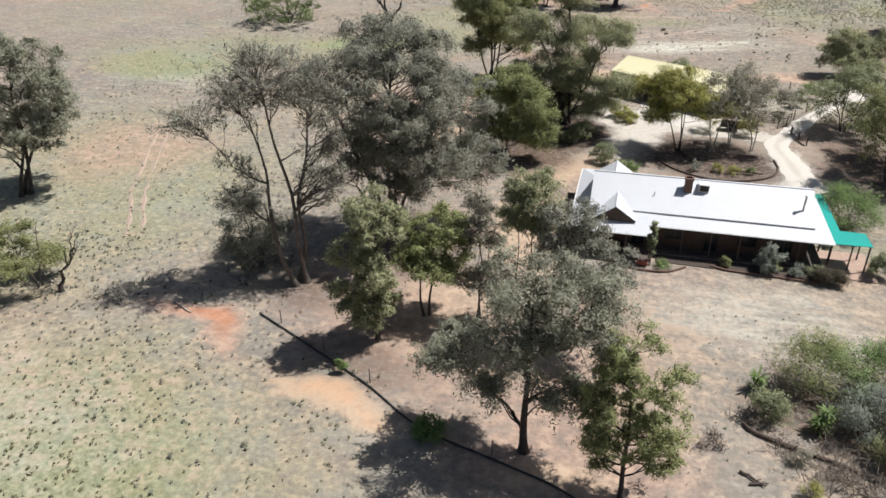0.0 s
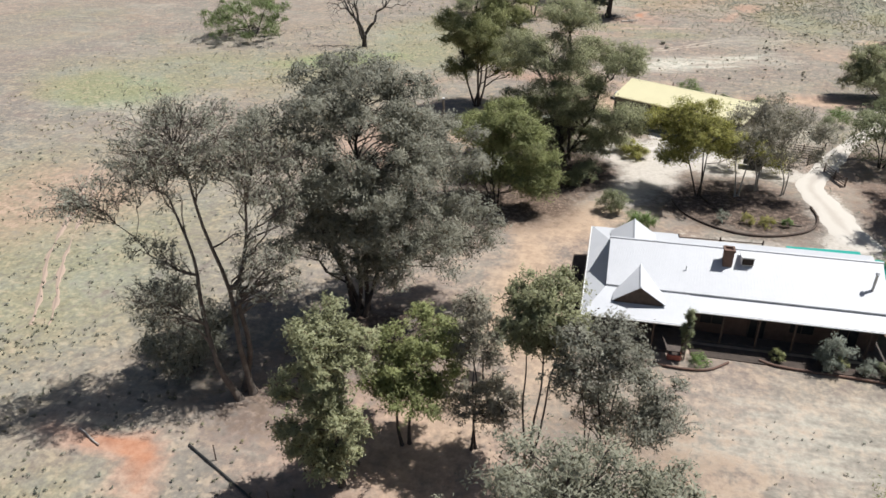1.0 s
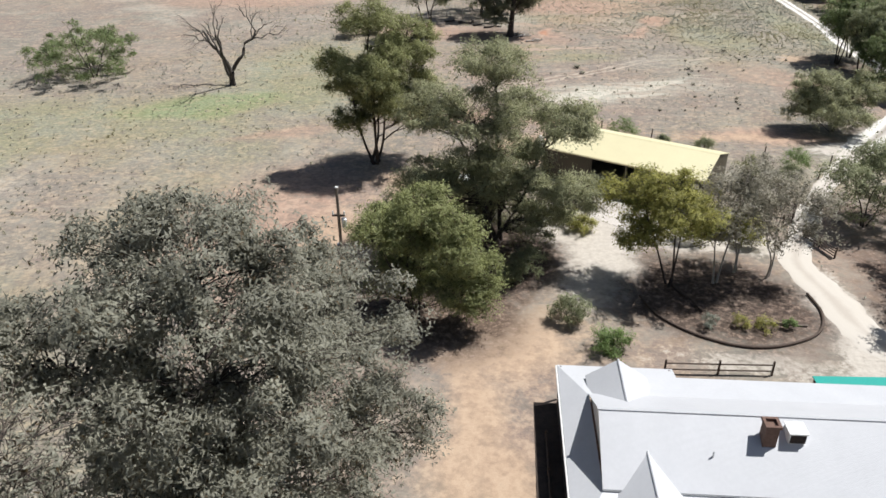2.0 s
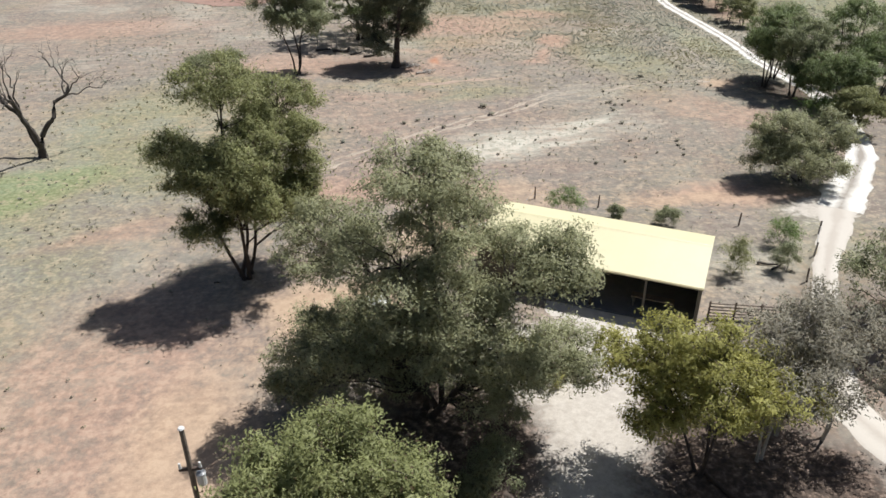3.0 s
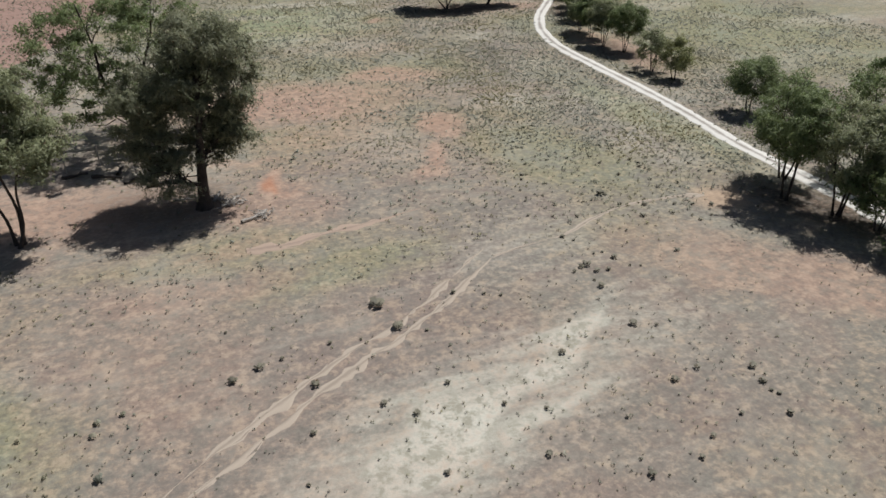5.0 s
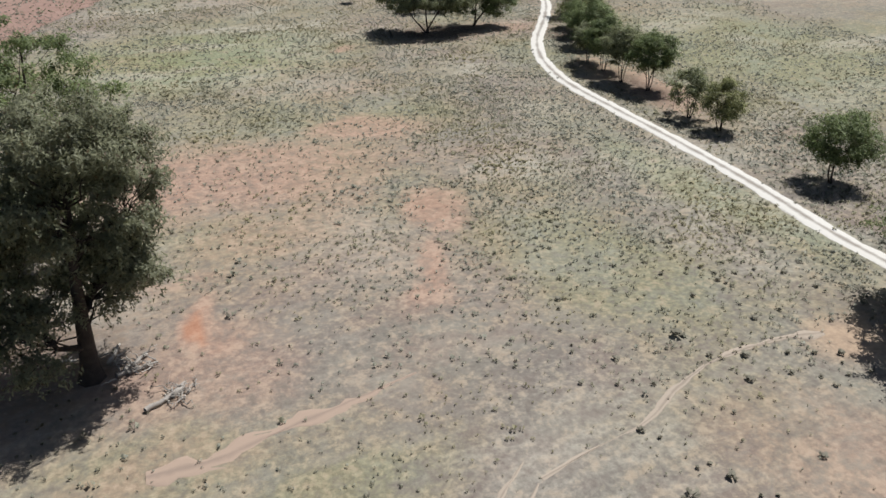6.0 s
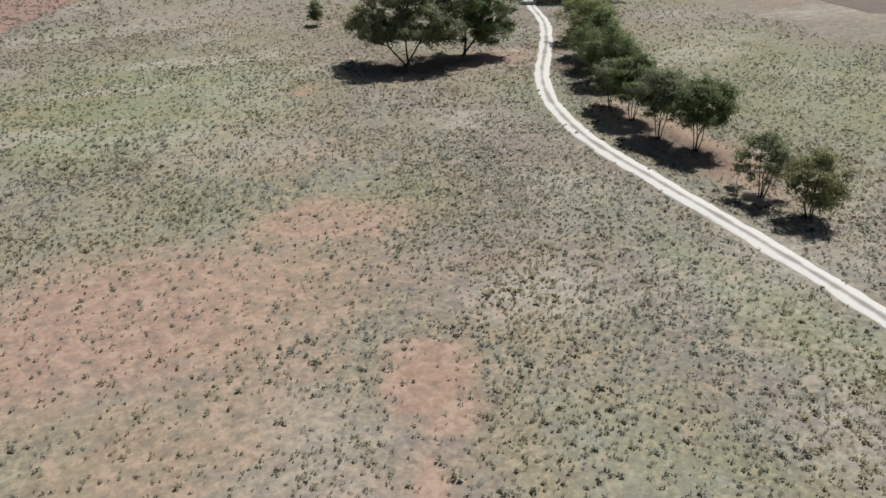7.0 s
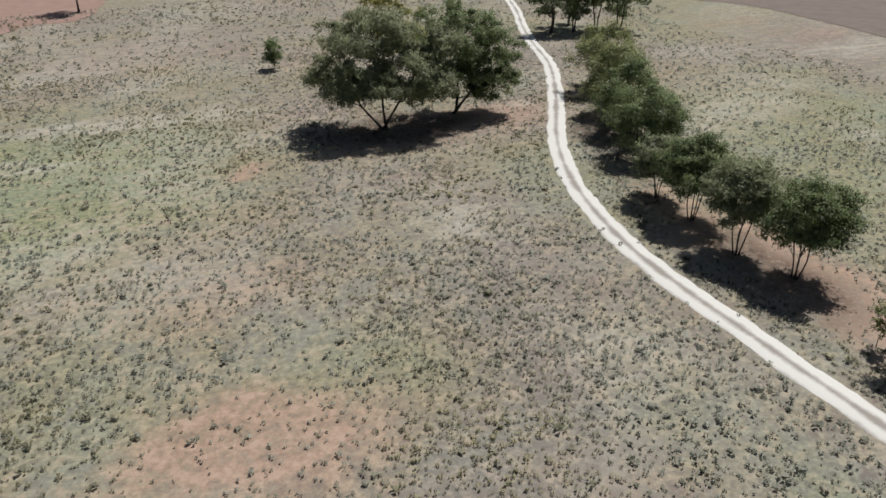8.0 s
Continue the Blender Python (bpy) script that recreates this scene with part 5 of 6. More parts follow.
# ---- shrubs and saplings round the shed ----
for k, (x, y, h, w, lf) in enumerate(((6.1, 113.6, 3.0, 3.6, FRESH_LEAF), (10.4, 112.3, 1.5, 1.5, DULL_LEAF), (14.4, 110.4, 1.9, 2.3, DULL_LEAF), (22.8, 106.3, 2.6, 3.0, FRESH_LEAF), (16.4, 101.9, 3.4, 2.6, OLIVE_LEAF), (20.9, 102.0, 2.5, 2.2, DULL_LEAF))):
    bush("sapling", x, y, h, w, 110 + k, lf, "feathery green sapling in the dry enclosure", "sapling", clumps=22, per=190, size=0.14, group="saplings behind the shed")
for k, (x, y, h, w, lf) in enumerate(((9.0, 90.2, 3.4, 3.4, GOLD_LEAF), (13.6, 89.4, 3.0, 3.0, GOLD_LEAF), (-0.6, 91.2, 1.8, 2.6, GOLD_LEAF), (-10.5, 82.6, 3.4, 4.2, DULL_LEAF), (-5.2, 82.9, 2.6, 3.6, DULL_LEAF))):
    bush("shrub", x, y, h, w, 120 + k, lf, "green shrub under the gums" if lf == DULL_LEAF else "yellow-green shrub beside the gravel court", clumps=22, per=170, size=0.18, group="shrubs by the court")

# ---- garden shrubs by the house ----
for nm, x, y, h, w, lf, lb in (("shrub", 9.9, 37.8, 2.2, 2.5, DULL_LEAF, "dull green garden shrub in the dry garden"), ("shrub", 13.0, 41.4, 4.0, 4.8, OLIVEGOLD_LEAF, "airy light-green garden shrub"),
                               ("shrub", 16.4, 40.4, 4.6, 6.0, FRESH_LEAF, "large glossy green shrub in the dry garden"), ("shrub", 15.4, 37.3, 3.6, 4.2, BLUE_LEAF, "soft grey-green shrub in the dry garden"),
                               ("shrub", 16.8, 35.2, 3.0, 3.8, OLIVE_LEAF, "olive garden shrub in the dry garden"), ("shrub", 19.2, 38.8, 4.2, 5.4, DARK_LEAF, "large dark-green shrub in the dry garden"),
                               ("shrub", 11.2, 34.3, 1.0, 1.5, TAN_LEAF, "low straw-coloured shrub in the dry garden"), ("shrub", 11.6, 31.6, 0.9, 1.5, GOLD_LEAF, "low yellow-green shrub in the dry garden"),
                               ("tree", 19.3, 65.4, 4.6, 5.8, FRESH_LEAF, "leafy light-green tree beside the teal awning"), ("shrub", 20.4, 57.2, 2.2, 2.0, DULL_LEAF, "green shrub at the paving edge"),
                               ("shrub", 11.9, 55.9, 2.6, 1.9, BLUE_LEAF, "grey-leaved shrub against the veranda"), ("shrub", 14.1, 55.9, 1.2, 1.5, BLUE_LEAF, "blue-grey mounded shrub by the veranda"),
                               ("shrub", 15.4, 55.9, 1.2, 1.4, DULL_LEAF, "green mounded shrub by the veranda"), ("shrub", 3.4, 54.7, 0.6, 1.8, FRESH_LEAF, "low bright green groundcover by the veranda"),
                               ("shrub", 8.7, 56.2, 0.8, 0.9, OLIVE_LEAF, "small olive shrub by the veranda"), ("shrub", -0.2, 73.4, 1.8, 2.6, FRESH_LEAF, "light green shrub behind the house"),
                               ("shrub", -2.8, 76.8, 2.4, 2.8, DULL_LEAF, "green shrub at the garden bed edge"), ("shrub", 7.0, 76.6, 1.3, 1.3, BLUE_LEAF, "blue-grey shrub in the garden bed"),
                               ("shrub", 9.3, 77.0, 0.9, 1.3, GOLD_LEAF, "low straw-yellow shrub in the bed"), ("shrub", 10.9, 76.6, 0.9, 1.6, GOLD_LEAF, "low straw-yellow shrub in the bed"),
                               ("shrub", 12.6, 76.9, 0.8, 0.9, FRESH_LEAF, "small green shrub in the bed"), ("shrub", -6.8, 82.2, 1.6, 2.0, DULL_LEAF, "grey-green shrub under gums"),
                               ("shrub", -1.8, 93.0, 1.8, 2.4, GOLD_LEAF, "bright yellow-green flowering shrub"), ("shrub", -9.5, 31.0, 1.5, 1.9, FRESH_LEAF, "small green shrub by the fence line"),
                               ("shrub", -16.8, 35.4, 1.2, 0.9, FRESH_LEAF, "small green seedling by the fence line")):
    bush(nm, x, y, h, w, int(abs(x * 31 + y * 7)) + 200, lf, lb, "tree" if nm == "tree" else "shrub", clumps=54 if w > 5.5 else 34 if w > 3 else 18 if w > 1.8 else 10, per=230 if w > 1.8 else 130, size=0.17 if w > 1.8 else 0.12)


# ---- fences and poles ----
def post_at(parent, x, y, h, r=0.06, mat=None, lean=0.0):
    bm = rod((x, y, -0.2), (x + lean, y, h), r, r * 0.85, 7)
    return part("post", bm, mat or DARK_TIMBER, parent)


def line_fence(pts, h, label, wires=3, r=0.06, mat=None):
    top = thing("fence", pose(0, 0, 0), label, "fence")
    for k, (x, y) in enumerate(pts):
        post_at(top, x, y, h, r, mat, 0.08 * math.sin(k * 2.3))
    for (x0, y0), (x1, y1) in zip(pts, pts[1:]):
        for w in range(wires):
            z = h * (0.35 + 0.55 * w / max(1, wires - 1))
            part("wire", rod((x0, y0, z), (x1, y1, z), 0.008, seg=4), STEEL, top)
    return top


line_fence([(4.2, 117.6), (9.6, 115.0), (15.0, 112.2), (20.8, 109.9), (26.9, 107.6)], 1.2, "sparse paddock fence of dark posts and thin wire", 3, 0.075)
line_fence([(26.9, 107.6), (24.4, 104.0), (21.6, 100.2), (19.6, 96.8)], 1.2, "sparse paddock fence along the driveway", 3, 0.075)
line_fence([(4.2, 117.6), (2.2, 114.2), (0.9, 111.2)], 1.1, "sparse paddock fence meeting the shed corner", 2, 0.05)


def edging(name, pts, r, mat, label, category, z=None, sides=6):
    """A round rail or log that follows a line on the ground."""
    c = spline([(x, y, r) for x, y in pts], 0.4)
    rows = np.column_stack([c[:, :2], np.full(len(c), r * 0.6 if z is None else z), np.full(len(c), r) * (1 + 0.15 * smooth_noise(c[:, 0], c[:, 1], 0.7, 3))])
    v, f = tubes([rows], sides)
    return tagged(raw(name, v, f, mat, smooth=True), label, category)


edging("ground_rail", [(-25.4, 40.5), (-19.5, 37.3), (-14.7, 34.6), (-10.2, 31.6), (-5.0, 30.0), (-1.0, 28.6), (2.5, 26.0)], 0.07, BLACK, "long dark pipe laid along the grove edge", "pipe")
low = thing("fence", pose(0, 0, 0), "short grey posts standing along a dark pipe", "fence")
for x, y in ((-23.3, 39.8), (-14.6, 34.9), (-10.0, 31.9), (-18.9, 37.4), (-5.6, 30.5)):
    post_at(low, x, y, 1.1, 0.04, DARK_TIMBER)


def rail_fence(pts, h, rails, label, mat=None):
    top = thing("rail_fence", pose(0, 0, 0), label, "fence")
    for x, y in pts:
        post_at(top, x, y, h + 0.1, 0.08, mat)
    for (x0, y0), (x1, y1) in zip(pts, pts[1:]):
        for k in range(rails):
            z = h * (k + 0.6) / rails
            part("rail", rod((x0, y0, z), (x1, y1, z), 0.055, 0.05, 6), mat or TIMBER, top)
    return top


rail_fence([(12.0, 96.4), (13.7, 96.0), (15.4, 95.6), (17.1, 95.2), (18.9, 94.8)], 1.3, 5, "weathered timber post and rail yard beside the shed", TIMBER)
rail_fence([(18.9, 94.8), (18.3, 93.6), (17.2, 92.7)], 1.2, 4, "weathered timber yard gate rails at the driveway", DARK_TIMBER)
rail_fence([(3.0, 71.4), (6.4, 71.5), (9.8, 71.6)], 0.95, 2, "low dark timber rail fence behind the house", DARK_TIMBER)
rail_fence([(18.5, 91.0), (19.1, 89.2), (19.7, 87.4)], 0.9, 4, "low dark timber barrier at the driveway bend", DARK_TIMBER)
rail_fence([(-4.9, 56.5), (-4.9, 59.3), (-4.9, 62.1), (-4.9, 64.9)], 0.5, 2, "low dark rail along the west veranda", DARK_TIMBER)


def power_pole():
    top = thing("power_pole", pose(-19.1, 78.2, 0), "weathered timber power pole with white fittings", "power pole")
    part("pole", rod((0, 0, -0.4), (0, 0, 9.5), 0.135, 0.1, 10), TIMBER, top)
    part("cap", rod((0, 0, 9.5), (0, 0, 9.56), 0.14, 0.1, 10), WHITE_PAINT, top)
    part("crossarm", box((-0.45, -0.07, 7.3), (0.45, 0.07, 7.42), 0.01), DARK_TIMBER, top)
    for x in (-0.4, 0.4):
        part("insulator", rod((x, 0, 7.42), (x, 0, 7.68), 0.07, 0.05, 8), WHITE_PAINT, top)
    tr = part("transformer", rod((0.36, 0, 6.5), (0.36, 0, 7.1), 0.19, 0.19, 12), WHITE_PAINT, top, "pale cylindrical transformer")
    part("lid", rod((0.36, 0, 7.1), (0.36, 0, 7.16), 0.21, 0.14, 12), STEEL, tr)
    part("meter_box", box((-0.3, -0.2, 4.6), (-0.16, 0.2, 5.1), 0.02), STEEL, top)


power_pole()

# ---- garden bed and mulch ----
BED = [(15.5, 81.6), (15.6, 79.0), (14.6, 76.6), (12.6, 75.2), (10.3, 74.5), (8.0, 74.7), (5.6, 76.0), (3.7, 78.1), (2.9, 80.6)]
edging("bed_edging", BED, 0.11, DARK_TIMBER, "dark log edging curving round the garden bed", "edging")
edging("bed_edging", [(0.2, 54.2), (2.2, 53.9), (4.2, 54.1), (5.6, 55.2)], 0.09, BRICK, "low brown edging round the veranda bed", "edging")
edging("bed_edging", [(7.6, 55.9), (8.6, 55.5), (11.0, 55.3), (13.4, 55.2), (15.6, 55.0)], 0.09, BRICK, "low brown edging along the veranda bed", "edging")
edging("bed_edging", [(8.5, 36.8), (8.8, 36.2), (10.0, 35.6), (11.4, 35.1), (13.8, 34.3), (15.6, 33.4), (17.8, 32.6)], 0.13, DARK_TIMBER, "dark curved log edging in the garden", "edging")
# West strip: dark sheet laid where the veranda roof's shade falls.
tagged(part("garden_soil", slab([(-5.6, 56.2, 0.015), (-4.1, 55.6, 0.015), (-4.1, 68.0, 0.015), (-5.5, 67.6, 0.015)], 0.06), MULCH), "dark mulch strip that deepens the veranda shade", "mulch", kind="structure")
tagged(part("garden_soil", slab([(3.2, 55.6, 0.012), (16.3, 55.5, 0.012), (16.3, 56.9, 0.012), (3.2, 56.9, 0.012)], 0.06), MULCH), "dark mulched strip along the front veranda", "mulch", kind="structure")


def log(x, y, turn, length, r, mat, label, group=""):
    rng = np.random.default_rng(int(abs(x * 13 + y * 7)))
    p = bent(rng, (-length / 2, 0, r * 0.7), (length / 2, 0, r * 0.8), r, r * 0.6, 7, 0.0, 0.02)
    stub = bent(rng, p[4, :3], p[4, :3] + np.array([0.4, 0.5, 0.25]) * length * 0.25, r * 0.45, r * 0.2, 4)
    top = thing("log", pose(x, y, 0, 0, 0, turn), label, "log", group)
    v, f = tubes([p], 8)
    raw("trunk", v, f, mat, top, smooth=True)
    v, f = tubes([stub], 6)
    raw("branch_stub", v, f, mat, top, smooth=True)
    return top


for x, y, a, L, r in ((-4.2, 167.4, 40, 2.4, 0.16), (-3.6, 166.9, 15, 1.8, 0.12), (-2.6, 163.3, 30, 2.6, 0.17), (-2.0, 163.8, 48, 1.8, 0.12), (-5.2, 169.0, 70, 2.0, 0.15), (-8.2, 169.3, -10, 1.8, 0.15)):
    log(x, y, a, L, r, PALE_BARK, "bleached fallen log below the gum", "fallen timber")
for x, y, a, L, r in ((-18.0, 179.0, 10, 2.4, 0.2), (-15.0, 177.5, -25, 3.0, 0.22), (-12.5, 176.0, 40, 2.2, 0.18), (-9.8, 174.0, 5, 3.2, 0.22), (-13.8, 179.0, 80, 2.4, 0.2)):
    log(x, y, a, L, r, DEAD_WOOD, "grey fallen branch in deep shade", "fallen timber")
log(8.6, 32.2, -35, 1.5, 0.09, DARK_TIMBER, "small dark stick heap on bare earth")
log(8.9, 31.9, 15, 1.0, 0.08, DARK_TIMBER, "small dark stick heap on bare earth")
log(12.3, 74.2 + 3.2, -6, 3.4, 0.11, TIMBER, "pale timber sleeper in the garden bed")
log(6.3, 80.6, -70, 4.2, 0.14, DARK_TIMBER, "fallen dark branch in the garden bed")
log(19.9, 103.0, -20, 1.6, 0.12, DEAD_WOOD, "grey stick heap in the enclosure", "")
log(20.4, 102.5, 30, 1.3, 0.1, DEAD_WOOD, "grey stick heap in the enclosure", "")
log(-31.5, 39.8, -25, 2.2, 0.07, PALE_BARK, "thin bleached branch lying in tree shade")
for x, y in ((-18.9, 180.5), (-15.8, 181.5)):
    t = thing("marker_post", pose(x, y, 0), "thin pale post under dark gums", "post")
    part("post", rod((0, 0, -0.2), (0, 0, 2.2), 0.08, 0.06, 8), PALE_BARK, t)


# ---- small plants with strap leaves and dead brush ----
def agave(x, y, h, seed, label, leaf):
    rng = np.random.default_rng(seed)
    top = thing("yucca", pose(x, y, 0), label, "yucca")
    for tier in (0.25, 0.55, 0.85):
        vs, fs = [], []
        for k in range(22):
            a, up = rng.uniform(0, 2 * math.pi), rng.uniform(0.1, 1.0)
            d = np.array([math.cos(a), math.sin(a), up])
            sd = np.array([-math.sin(a), math.cos(a), 0]) * 0.055
            o = np.array([0, 0, h * tier * 0.7])
            L = rng.uniform(0.55, 0.85)
            m = o + d * L * 0.55
            e = o + d * L + np.array([0, 0, -0.22 * L])
            n = len(vs)
            vs += [o - sd * 0.6, o + sd * 0.6, m + sd, m - sd, e]
            fs += [(n, n + 1, n + 2), (n, n + 2, n + 3), (n + 3, n + 2, n + 4)]
        raw("leaf_rosette", vs, fs, leaf, top)
    part("stem", rod((0, 0, -0.1), (0, 0, h * 0.62), 0.09, 0.07, 7), BARK, top)
    return top


agave(9.5, 40.2, 1.7, 1, "spiky green yucca rosette on bare ground", FRESH_LEAF)
agave(13.0, 37.3, 2.3, 2, "tall spiky bright-green yucca in shade", FRESH_LEAF)
agave(12.6, 37.0, 1.5, 3, "spiky bright-green yucca beside another", FRESH_LEAF)


def brush(x, y, h, w, seed, label, n=60, mat=None, r=0.025):
    rng = np.random.default_rng(seed)
    top = thing("dead_brush", pose(x, y, 0), label, "dead brush")
    paths = []
    for _ in range(n):
        a = rng.uniform(0, 2 * math.pi)
        o = rng.normal(0, w * 0.25, 3) * (1, 1, 0)
        e = o + np.array([math.cos(a) * w * 0.4, math.sin(a) * w * 0.4, rng.uniform(0.3, 1.0) * h])
        p = bent(rng, o, e, r, r * 0.35, 5, 0.1, 0.07)
        paths.append(p)
        for _ in range(2):
            paths.append(bent(rng, p[3, :3], p[3, :3] + rng.normal(0, w * 0.14, 3), 0.012, 0.005, 3))
    v, f = tubes(paths, 4)
    raw("twig_tangle", v, f, mat or TIMBER, top)
    return top


brush(-4.0, 167.6, 0.3, 2.4, 8, "bleached heap of splintered branches below the gum", 26, PALE_BARK, 0.07)
brush(-1.9, 163.6, 0.3, 2.2, 9, "bleached heap of fallen sticks on bare earth", 22, PALE_BARK, 0.06)
brush(13.4, 33.4, 1.3, 3.0, 1, "grey tangle of dead brush by the log edging", 90)
brush(15.4, 32.0, 1.4, 3.4, 2, "grey tangle of dead brush in the garden", 90)
brush(9.0, 37.0, 0.8, 1.6, 3, "grey dead brush below a green shrub", 40)
brush(10.8, 34.9, 0.7, 1.6, 4, "brown dry brush round a straw shrub", 40)
for x, y in ((7.0, 34.4), (6.2, 34.2), (6.8, 35.2)):
    brush(x, y, 0.5, 0.9, int(x * 10), "small brown dry weed on bare ground", 26)
bush("climbing_plant", 2.7, 54.95, 4.5, 0.7, 301, DULL_LEAF, "green climbing plant covering the corner post", "climber", clumps=36, per=130, size=0.14)
tree("hedge", 16.3, 55.2, 1.2, 2.2, 302, HEDGE_LEAF, BARK, "dark clipped brown-green hedge beside the paving", "hedge", stems=3, clumps=60, per=150, size=0.1, puff=0.2, droop=0.1, girth=0.02, holes=0.0, twigs=False,
     lobes=((-0.75, 0.0, 0.7, 0.6, 0.5), (0.0, 0.1, 0.7, 0.65, 0.5), (0.75, 0.0, 0.7, 0.6, 0.5)))
bush("shrub", 12.6, 56.3, 0.9, 1.1, 303, OLIVE_LEAF, "small olive shrub against the dark veranda", clumps=10, per=120, size=0.1)
bush("shrub", 17.6, 61.9, 1.6, 1.2, 304, FRESH_LEAF, "leafy plant beside the teal awning", clumps=10, per=120, size=0.14)


# ---- loose things ----
def planter(x, y):
    top = thing("planter", pose(x, y, 0), "red terracotta trough beside the veranda post", "planter")
    bm = bmesh.new()
    add_box(bm, (-0.45, -0.2, 0), (0.45, 0.2, 0.42), 0.03)
    part("trough", bm, TERRACOTTA, top)
    part("soil", box((-0.4, -0.16, 0.421), (0.4, 0.16, 0.44)), MULCH, top)


TERRACOTTA = plain("terracotta", (0.34, 0.09, 0.06), (0.48, 0.16, 0.11), 5.0, 0.8)
planter(2.1, 54.9)


def trough(x, y, turn):
    top = thing("water_trough", pose(x, y, 0, 0, 0, turn), "white concrete stock trough with dark water", "trough")
    bm = bmesh.new()
    for lo, hi in (((-1.0, -0.32, 0), (1.0, -0.22, 0.45)), ((-1.0, 0.22, 0), (1.0, 0.32, 0.45)), ((-1.0, -0.22, 0), (-0.85, 0.22, 0.45)), ((0.85, -0.22, 0), (1.0, 0.22, 0.45)), ((-0.85, -0.22, 0), (0.85, 0.22, 0.08))):
        add_box(bm, lo, hi)
    part("basin", bm, CONCRETE, top)
    part("water", box((-0.849, -0.219, 0.3), (0.849, 0.219, 0.33)), GLASS, top, "still dark water")


trough(-1.1, 112.0, -12)


def bin_heap(x, y):
    top = thing("metal_bin", pose(x, y, 0, 0, 0, 20), "upturned pale metal bin on bare earth", "bin")
    part("body", rod((0, 0, 0.1), (0.25, 0.1, 0.95), 0.5, 0.25, 10), WHITE_PAINT, top)
    part("rim", rod((0, 0, 0.02), (0, 0, 0.12), 0.55, 0.53, 10), BLACK, top)
    part("handle", rod((0.5, -0.2, 0.1), (0.9, -0.25, 0.6), 0.05, seg=6), BLACK, top)
    part("wheel", rod((-0.62, -0.2, 0.2), (-0.62, -0.05, 0.2), 0.2, seg=12), BLACK, top)


bin_heap(-3.4, 112.5)


def tank(x, y):
    top = thing("water_tank", pose(x, y, 0), "small white water tank under gum branches", "tank")
    part("body", rod((0, 0, 0), (0, 0, 1.3), 0.95, seg=24), WHITE_PAINT, top)
    part("lid", rod((0, 0, 1.3), (0, 0, 1.5), 0.97, 0.3, 24), WHITE_PAINT, top)
    part("outlet", rod((0.9, 0, 0.15), (1.15, 0, 0.15), 0.05, seg=8), BLACK, top)


tank(-11.3, 99.4)


def trailer(x, y, turn):
    top = thing("box_trailer", pose(x, y, 0, 0, 0, turn), "dark box trailer parked between yellow shrubs", "trailer")
    bm = bmesh.new()
    for lo, hi in (((-1.1, -0.7, 0.45), (1.1, 0.7, 0.52)), ((-1.1, -0.7, 0.52), (1.1, -0.64, 0.95)), ((-1.1, 0.64, 0.52), (1.1, 0.7, 0.95)), ((-1.1, -0.64, 0.52), (-1.04, 0.64, 0.95)), ((1.04, -0.64, 0.52), (1.1, 0.64, 0.95))):
        add_box(bm, lo, hi)
    part("tray", bm, BLACK, top)
    for s in (-0.82, 0.82):
        part("wheel", rod((0, s - 0.09, 0.3), (0, s + 0.09, 0.3), 0.3, seg=16), BLACK, top)
    part("drawbar", box((1.1, -0.05, 0.42), (2.2, 0.05, 0.5)), STEEL, top)


trailer(11.6, 91.0, -10)
crate = thing("crate", pose(12.5, 91.9, 0, 0, 0, 15), "small white crate beside the trailer", "crate")
part("box", box((-0.35, -0.3, 0), (0.35, 0.3, 0.5), 0.02), WHITE_PAINT, crate)
part("lid", box((-0.37, -0.32, 0.5), (0.37, 0.32, 0.56), 0.01), STEEL, crate)


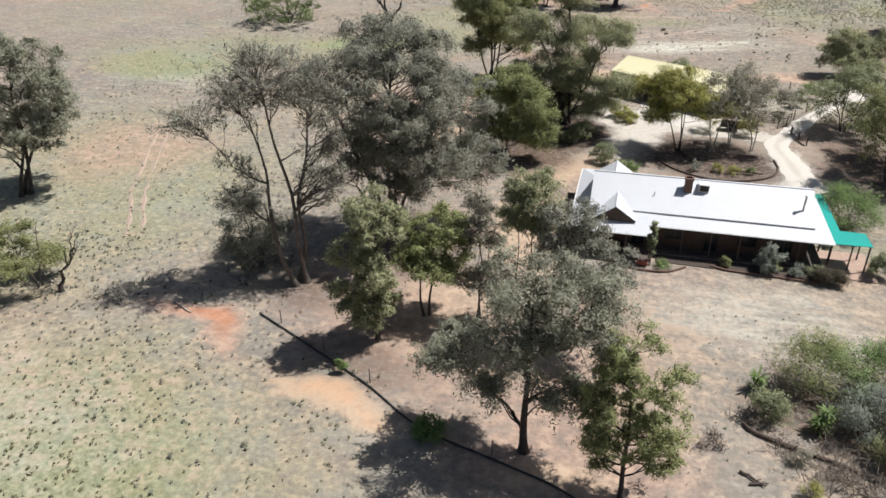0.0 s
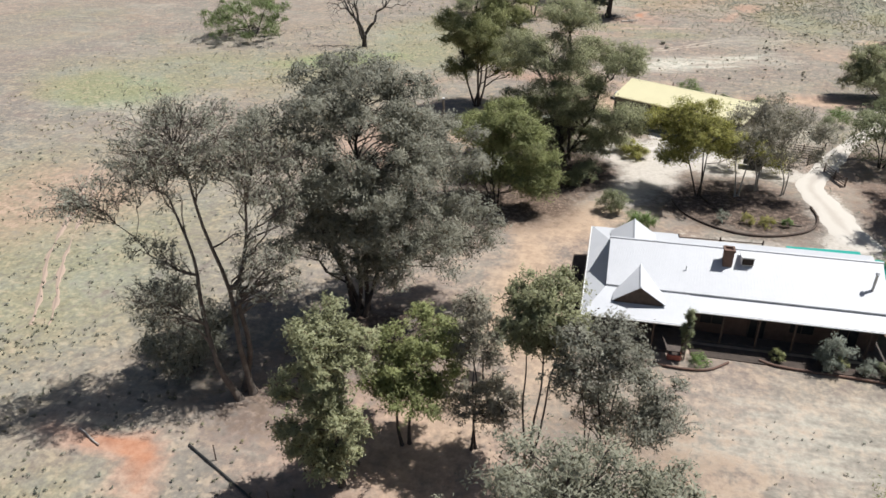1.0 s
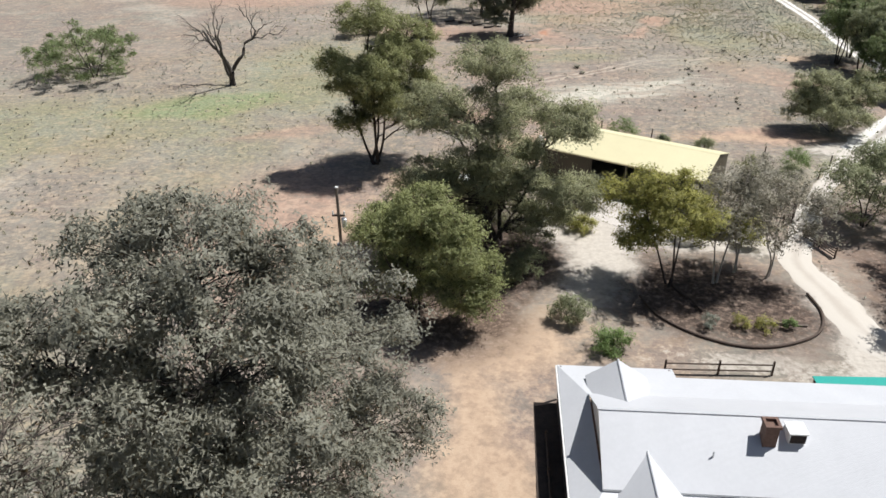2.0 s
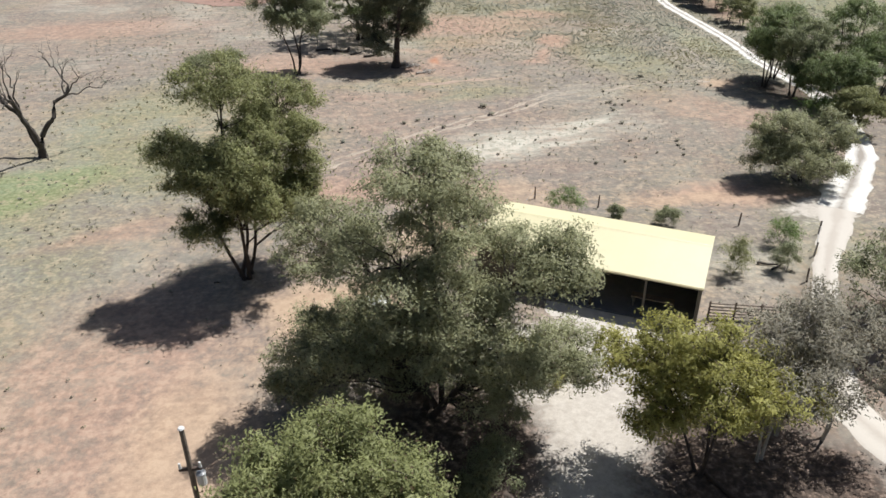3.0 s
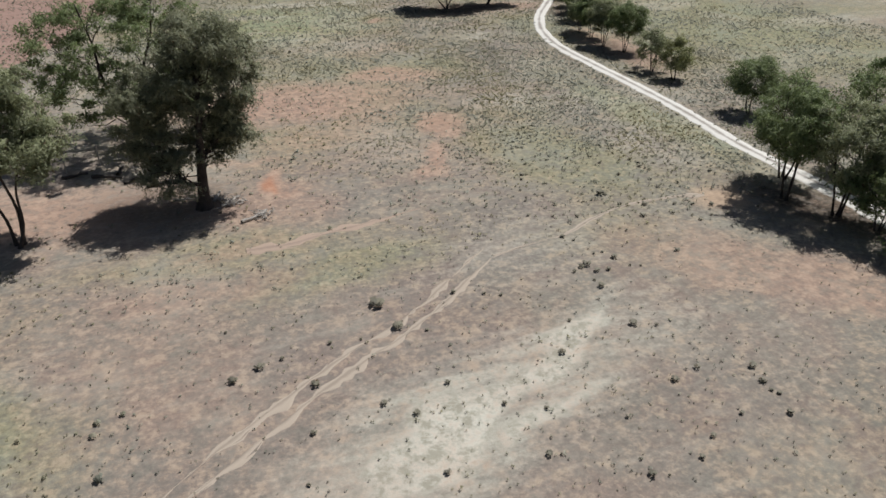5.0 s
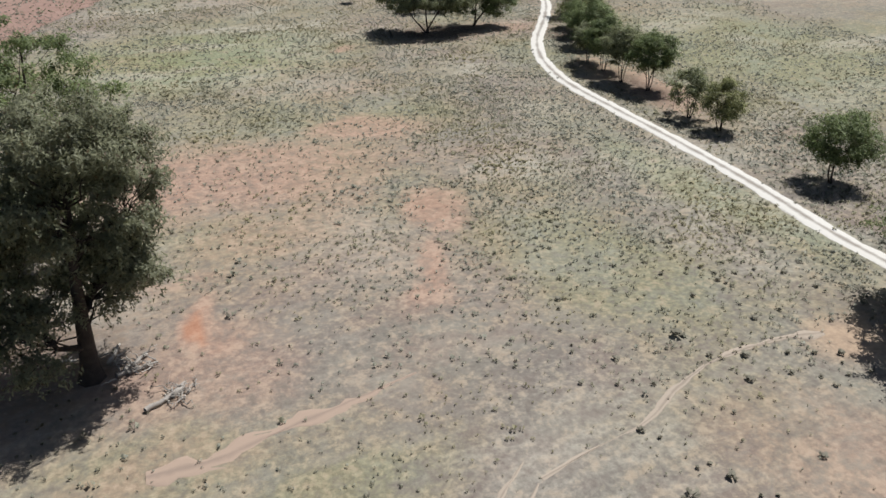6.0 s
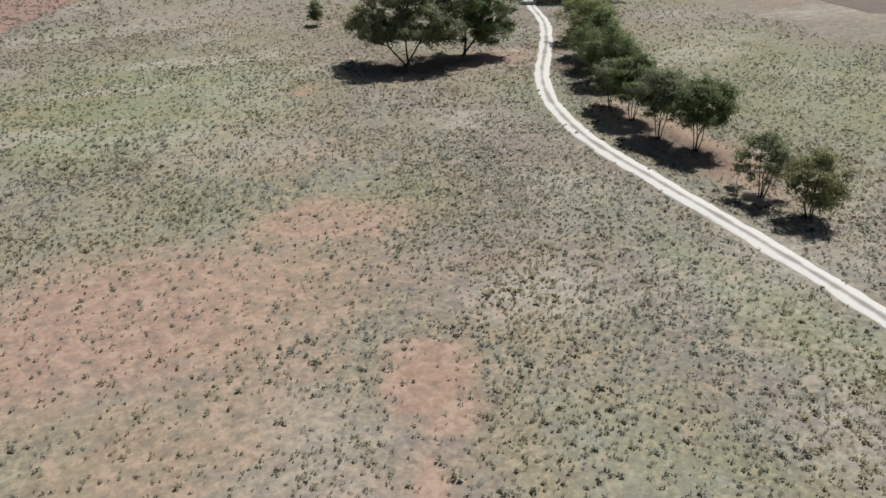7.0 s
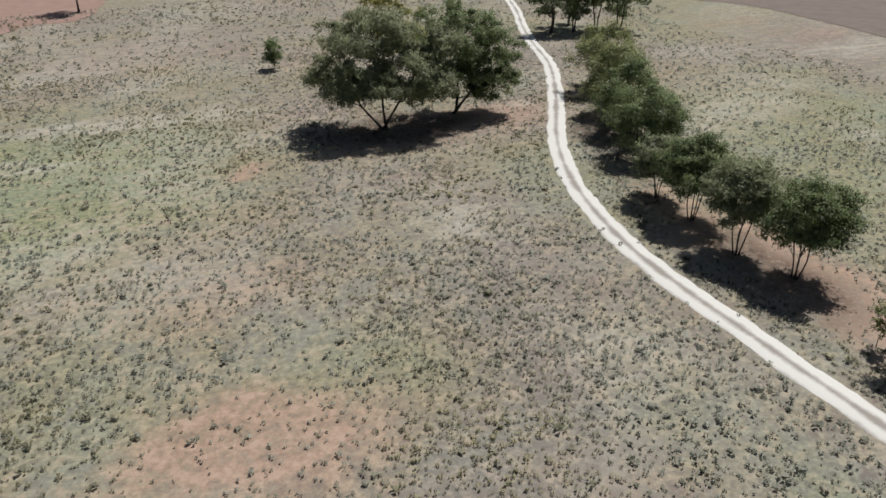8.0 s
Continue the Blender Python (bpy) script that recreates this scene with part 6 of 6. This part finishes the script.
# ---- grass tufts ----
def tufts(name, region, density, size, seed, label, mat=None, blades=6, thin=None):
    """Dry tussocks scattered over a stretch of the plan, kept off tracks, yards and bare patches."""
    rng = np.random.default_rng(seed)
    x0, x1, y0, y1 = region
    n = int((x1 - x0) * (y1 - y0) * density)
    x, y = rng.uniform(x0, x1, n), rng.uniform(y0, y1, n)
    keep = rng.random(n) < 0.62 + 0.5 * smooth_noise(x, y, 7.0, seed) + 0.3 * smooth_noise(x, y, 2.5, seed + 1)
    if thin:
        keep &= rng.random(n) < np.clip((thin[0] * x + thin[1] * y - thin[2]) / (thin[3] - thin[2]), 0.12, 1)
    bare = np.maximum(blobs(x, y, RED), blobs(x, y, RED2)) * 0.75 + blobs(x, y, SAND) + 2 * blobs(x, y, GRAVEL) + blobs(x, y, LITTER_SHADE)
    keep &= rng.random(n) > bare
    for line in (ROAD, DRIVE):
        c = spline(line, 2.0)
        near = np.full(n, 1e9)
        for cx, cy, w in c:
            near = np.minimum(near, np.hypot(x - cx, y - cy) - w)
        keep &= near > 0.25
    keep &= ~((x > -6) & (x < 21) & (y > 50) & (y < 78))
    a = radians(29.2)
    u, v = (x - 5.5) * math.cos(a) - (y - 102.75) * math.sin(a), (x - 5.5) * math.sin(a) + (y - 102.75) * math.cos(a)
    keep &= ~((abs(u) < 9) & (abs(v) < 5.5))
    x, y = x[keep], y[keep]
    n = len(x)
    s = size * rng.lognormal(0, 0.32, n)
    ang = rng.uniform(0, 2 * math.pi, n)[:, None] + np.arange(blades)[None] * 2 * math.pi / blades + rng.normal(0, 0.3, (n, blades))
    out = np.stack([np.cos(ang), np.sin(ang)], -1)
    side = np.stack([-np.sin(ang), np.cos(ang)], -1)
    S = s[:, None, None]
    c = np.stack([x, y], 1)[:, None]
    root = c + out * S * 0.15
    head = c + out * S * rng.uniform(0.3, 0.85, (n, blades, 1))
    wide = side * S * rng.uniform(0.2, 0.42, (n, blades, 1))
    hz = s[:, None] * rng.uniform(0.3, 0.65, (n, blades))
    z0 = np.full((n, blades), -0.06)
    corners = [np.concatenate([p, z[..., None]], -1) for p, z in ((root, z0), (head - wide, hz * rng.uniform(0.6, 1.0, (n, blades))), (head + wide, hz))]
    verts = np.stack(corners, 2).reshape(-1, 3)
    ob = raw(name, verts, np.arange(len(verts)).reshape(-1, 3), mat or GRASS, smooth=True)
    nrm = np.concatenate([out * 0.65, np.full((n, blades, 1), 0.75)], -1).reshape(-1, 3)
    ob.data.normals_split_custom_set_from_vertices(np.repeat(nrm, 3, 0).astype(np.float32))
    return tagged(ob, label, "grass", kind="stuff")


tufts("grass", (-10, 74, 150, 225), 8.0, 0.155, 1, "dense small olive-grey grass tussocks over the paddock", blades=5, thin=(0.8, 1.0, 168, 204))
tufts("grass", (-10, 74, 158, 262), 1.1, 0.22, 11, "larger olive tussocks among the paddock grass", blades=7, thin=(0.8, 1.0, 170, 206))
tufts("grass", (-40, 80, 225, 290), 3.2, 0.21, 12, "dense small tussocks over the far paddock", blades=5)
tufts("grass", (-60, 130, 290, 350), 0.9, 0.34, 2, "distant olive-grey grass tussocks over the paddock", blades=5)
tufts("grass", (60, 115, 160, 225), 3.4, 0.22, 3, "olive-grey tussocks beyond the farm track", blades=5)
tufts("grass", (60, 120, 225, 290), 1.4, 0.26, 13, "olive-grey tussocks beyond the farm track", blades=5)
tufts("grass", (-60, -8, 150, 240), 0.8, 0.19, 4, "scattered dry tussocks in the far paddock", blades=5)
tufts("grass", (-30, 45, 104, 158), 1.4, 0.1, 5, "scattered short dry grass on bare paddock", blades=5)
tufts("saltbush_tufts", (-7, 24, 124, 147), 0.14, 0.27, 6, "scattered grey-green saltbush tufts", SALTBUSH, 16)
tufts("saltbush_tufts", (20, 42, 144, 164), 0.22, 0.25, 16, "scattered grey-green saltbush tufts", SALTBUSH, 16)
tufts("saltbush_tufts", (-28, -12, 126, 140), 0.35, 0.2, 26, "low olive tufts beside the wheel ruts", GRASS, 12)
tufts("grass", (-62, -14, 8, 50), 2.8, 0.135, 7, "olive tussocks in the near paddock", blades=7)
tufts("grass", (-90, -26, 50, 150), 0.8, 0.17, 8, "scattered dry tussocks in the open paddock", blades=5)
tufts("grass", (-14, 24, 20, 54), 1.0, 0.09, 9, "short dry weeds on the house yard", blades=5)
tufts("grass", (-24, 30, 76, 104), 0.5, 0.13, 10, "short dry weeds round the yard", blades=5)
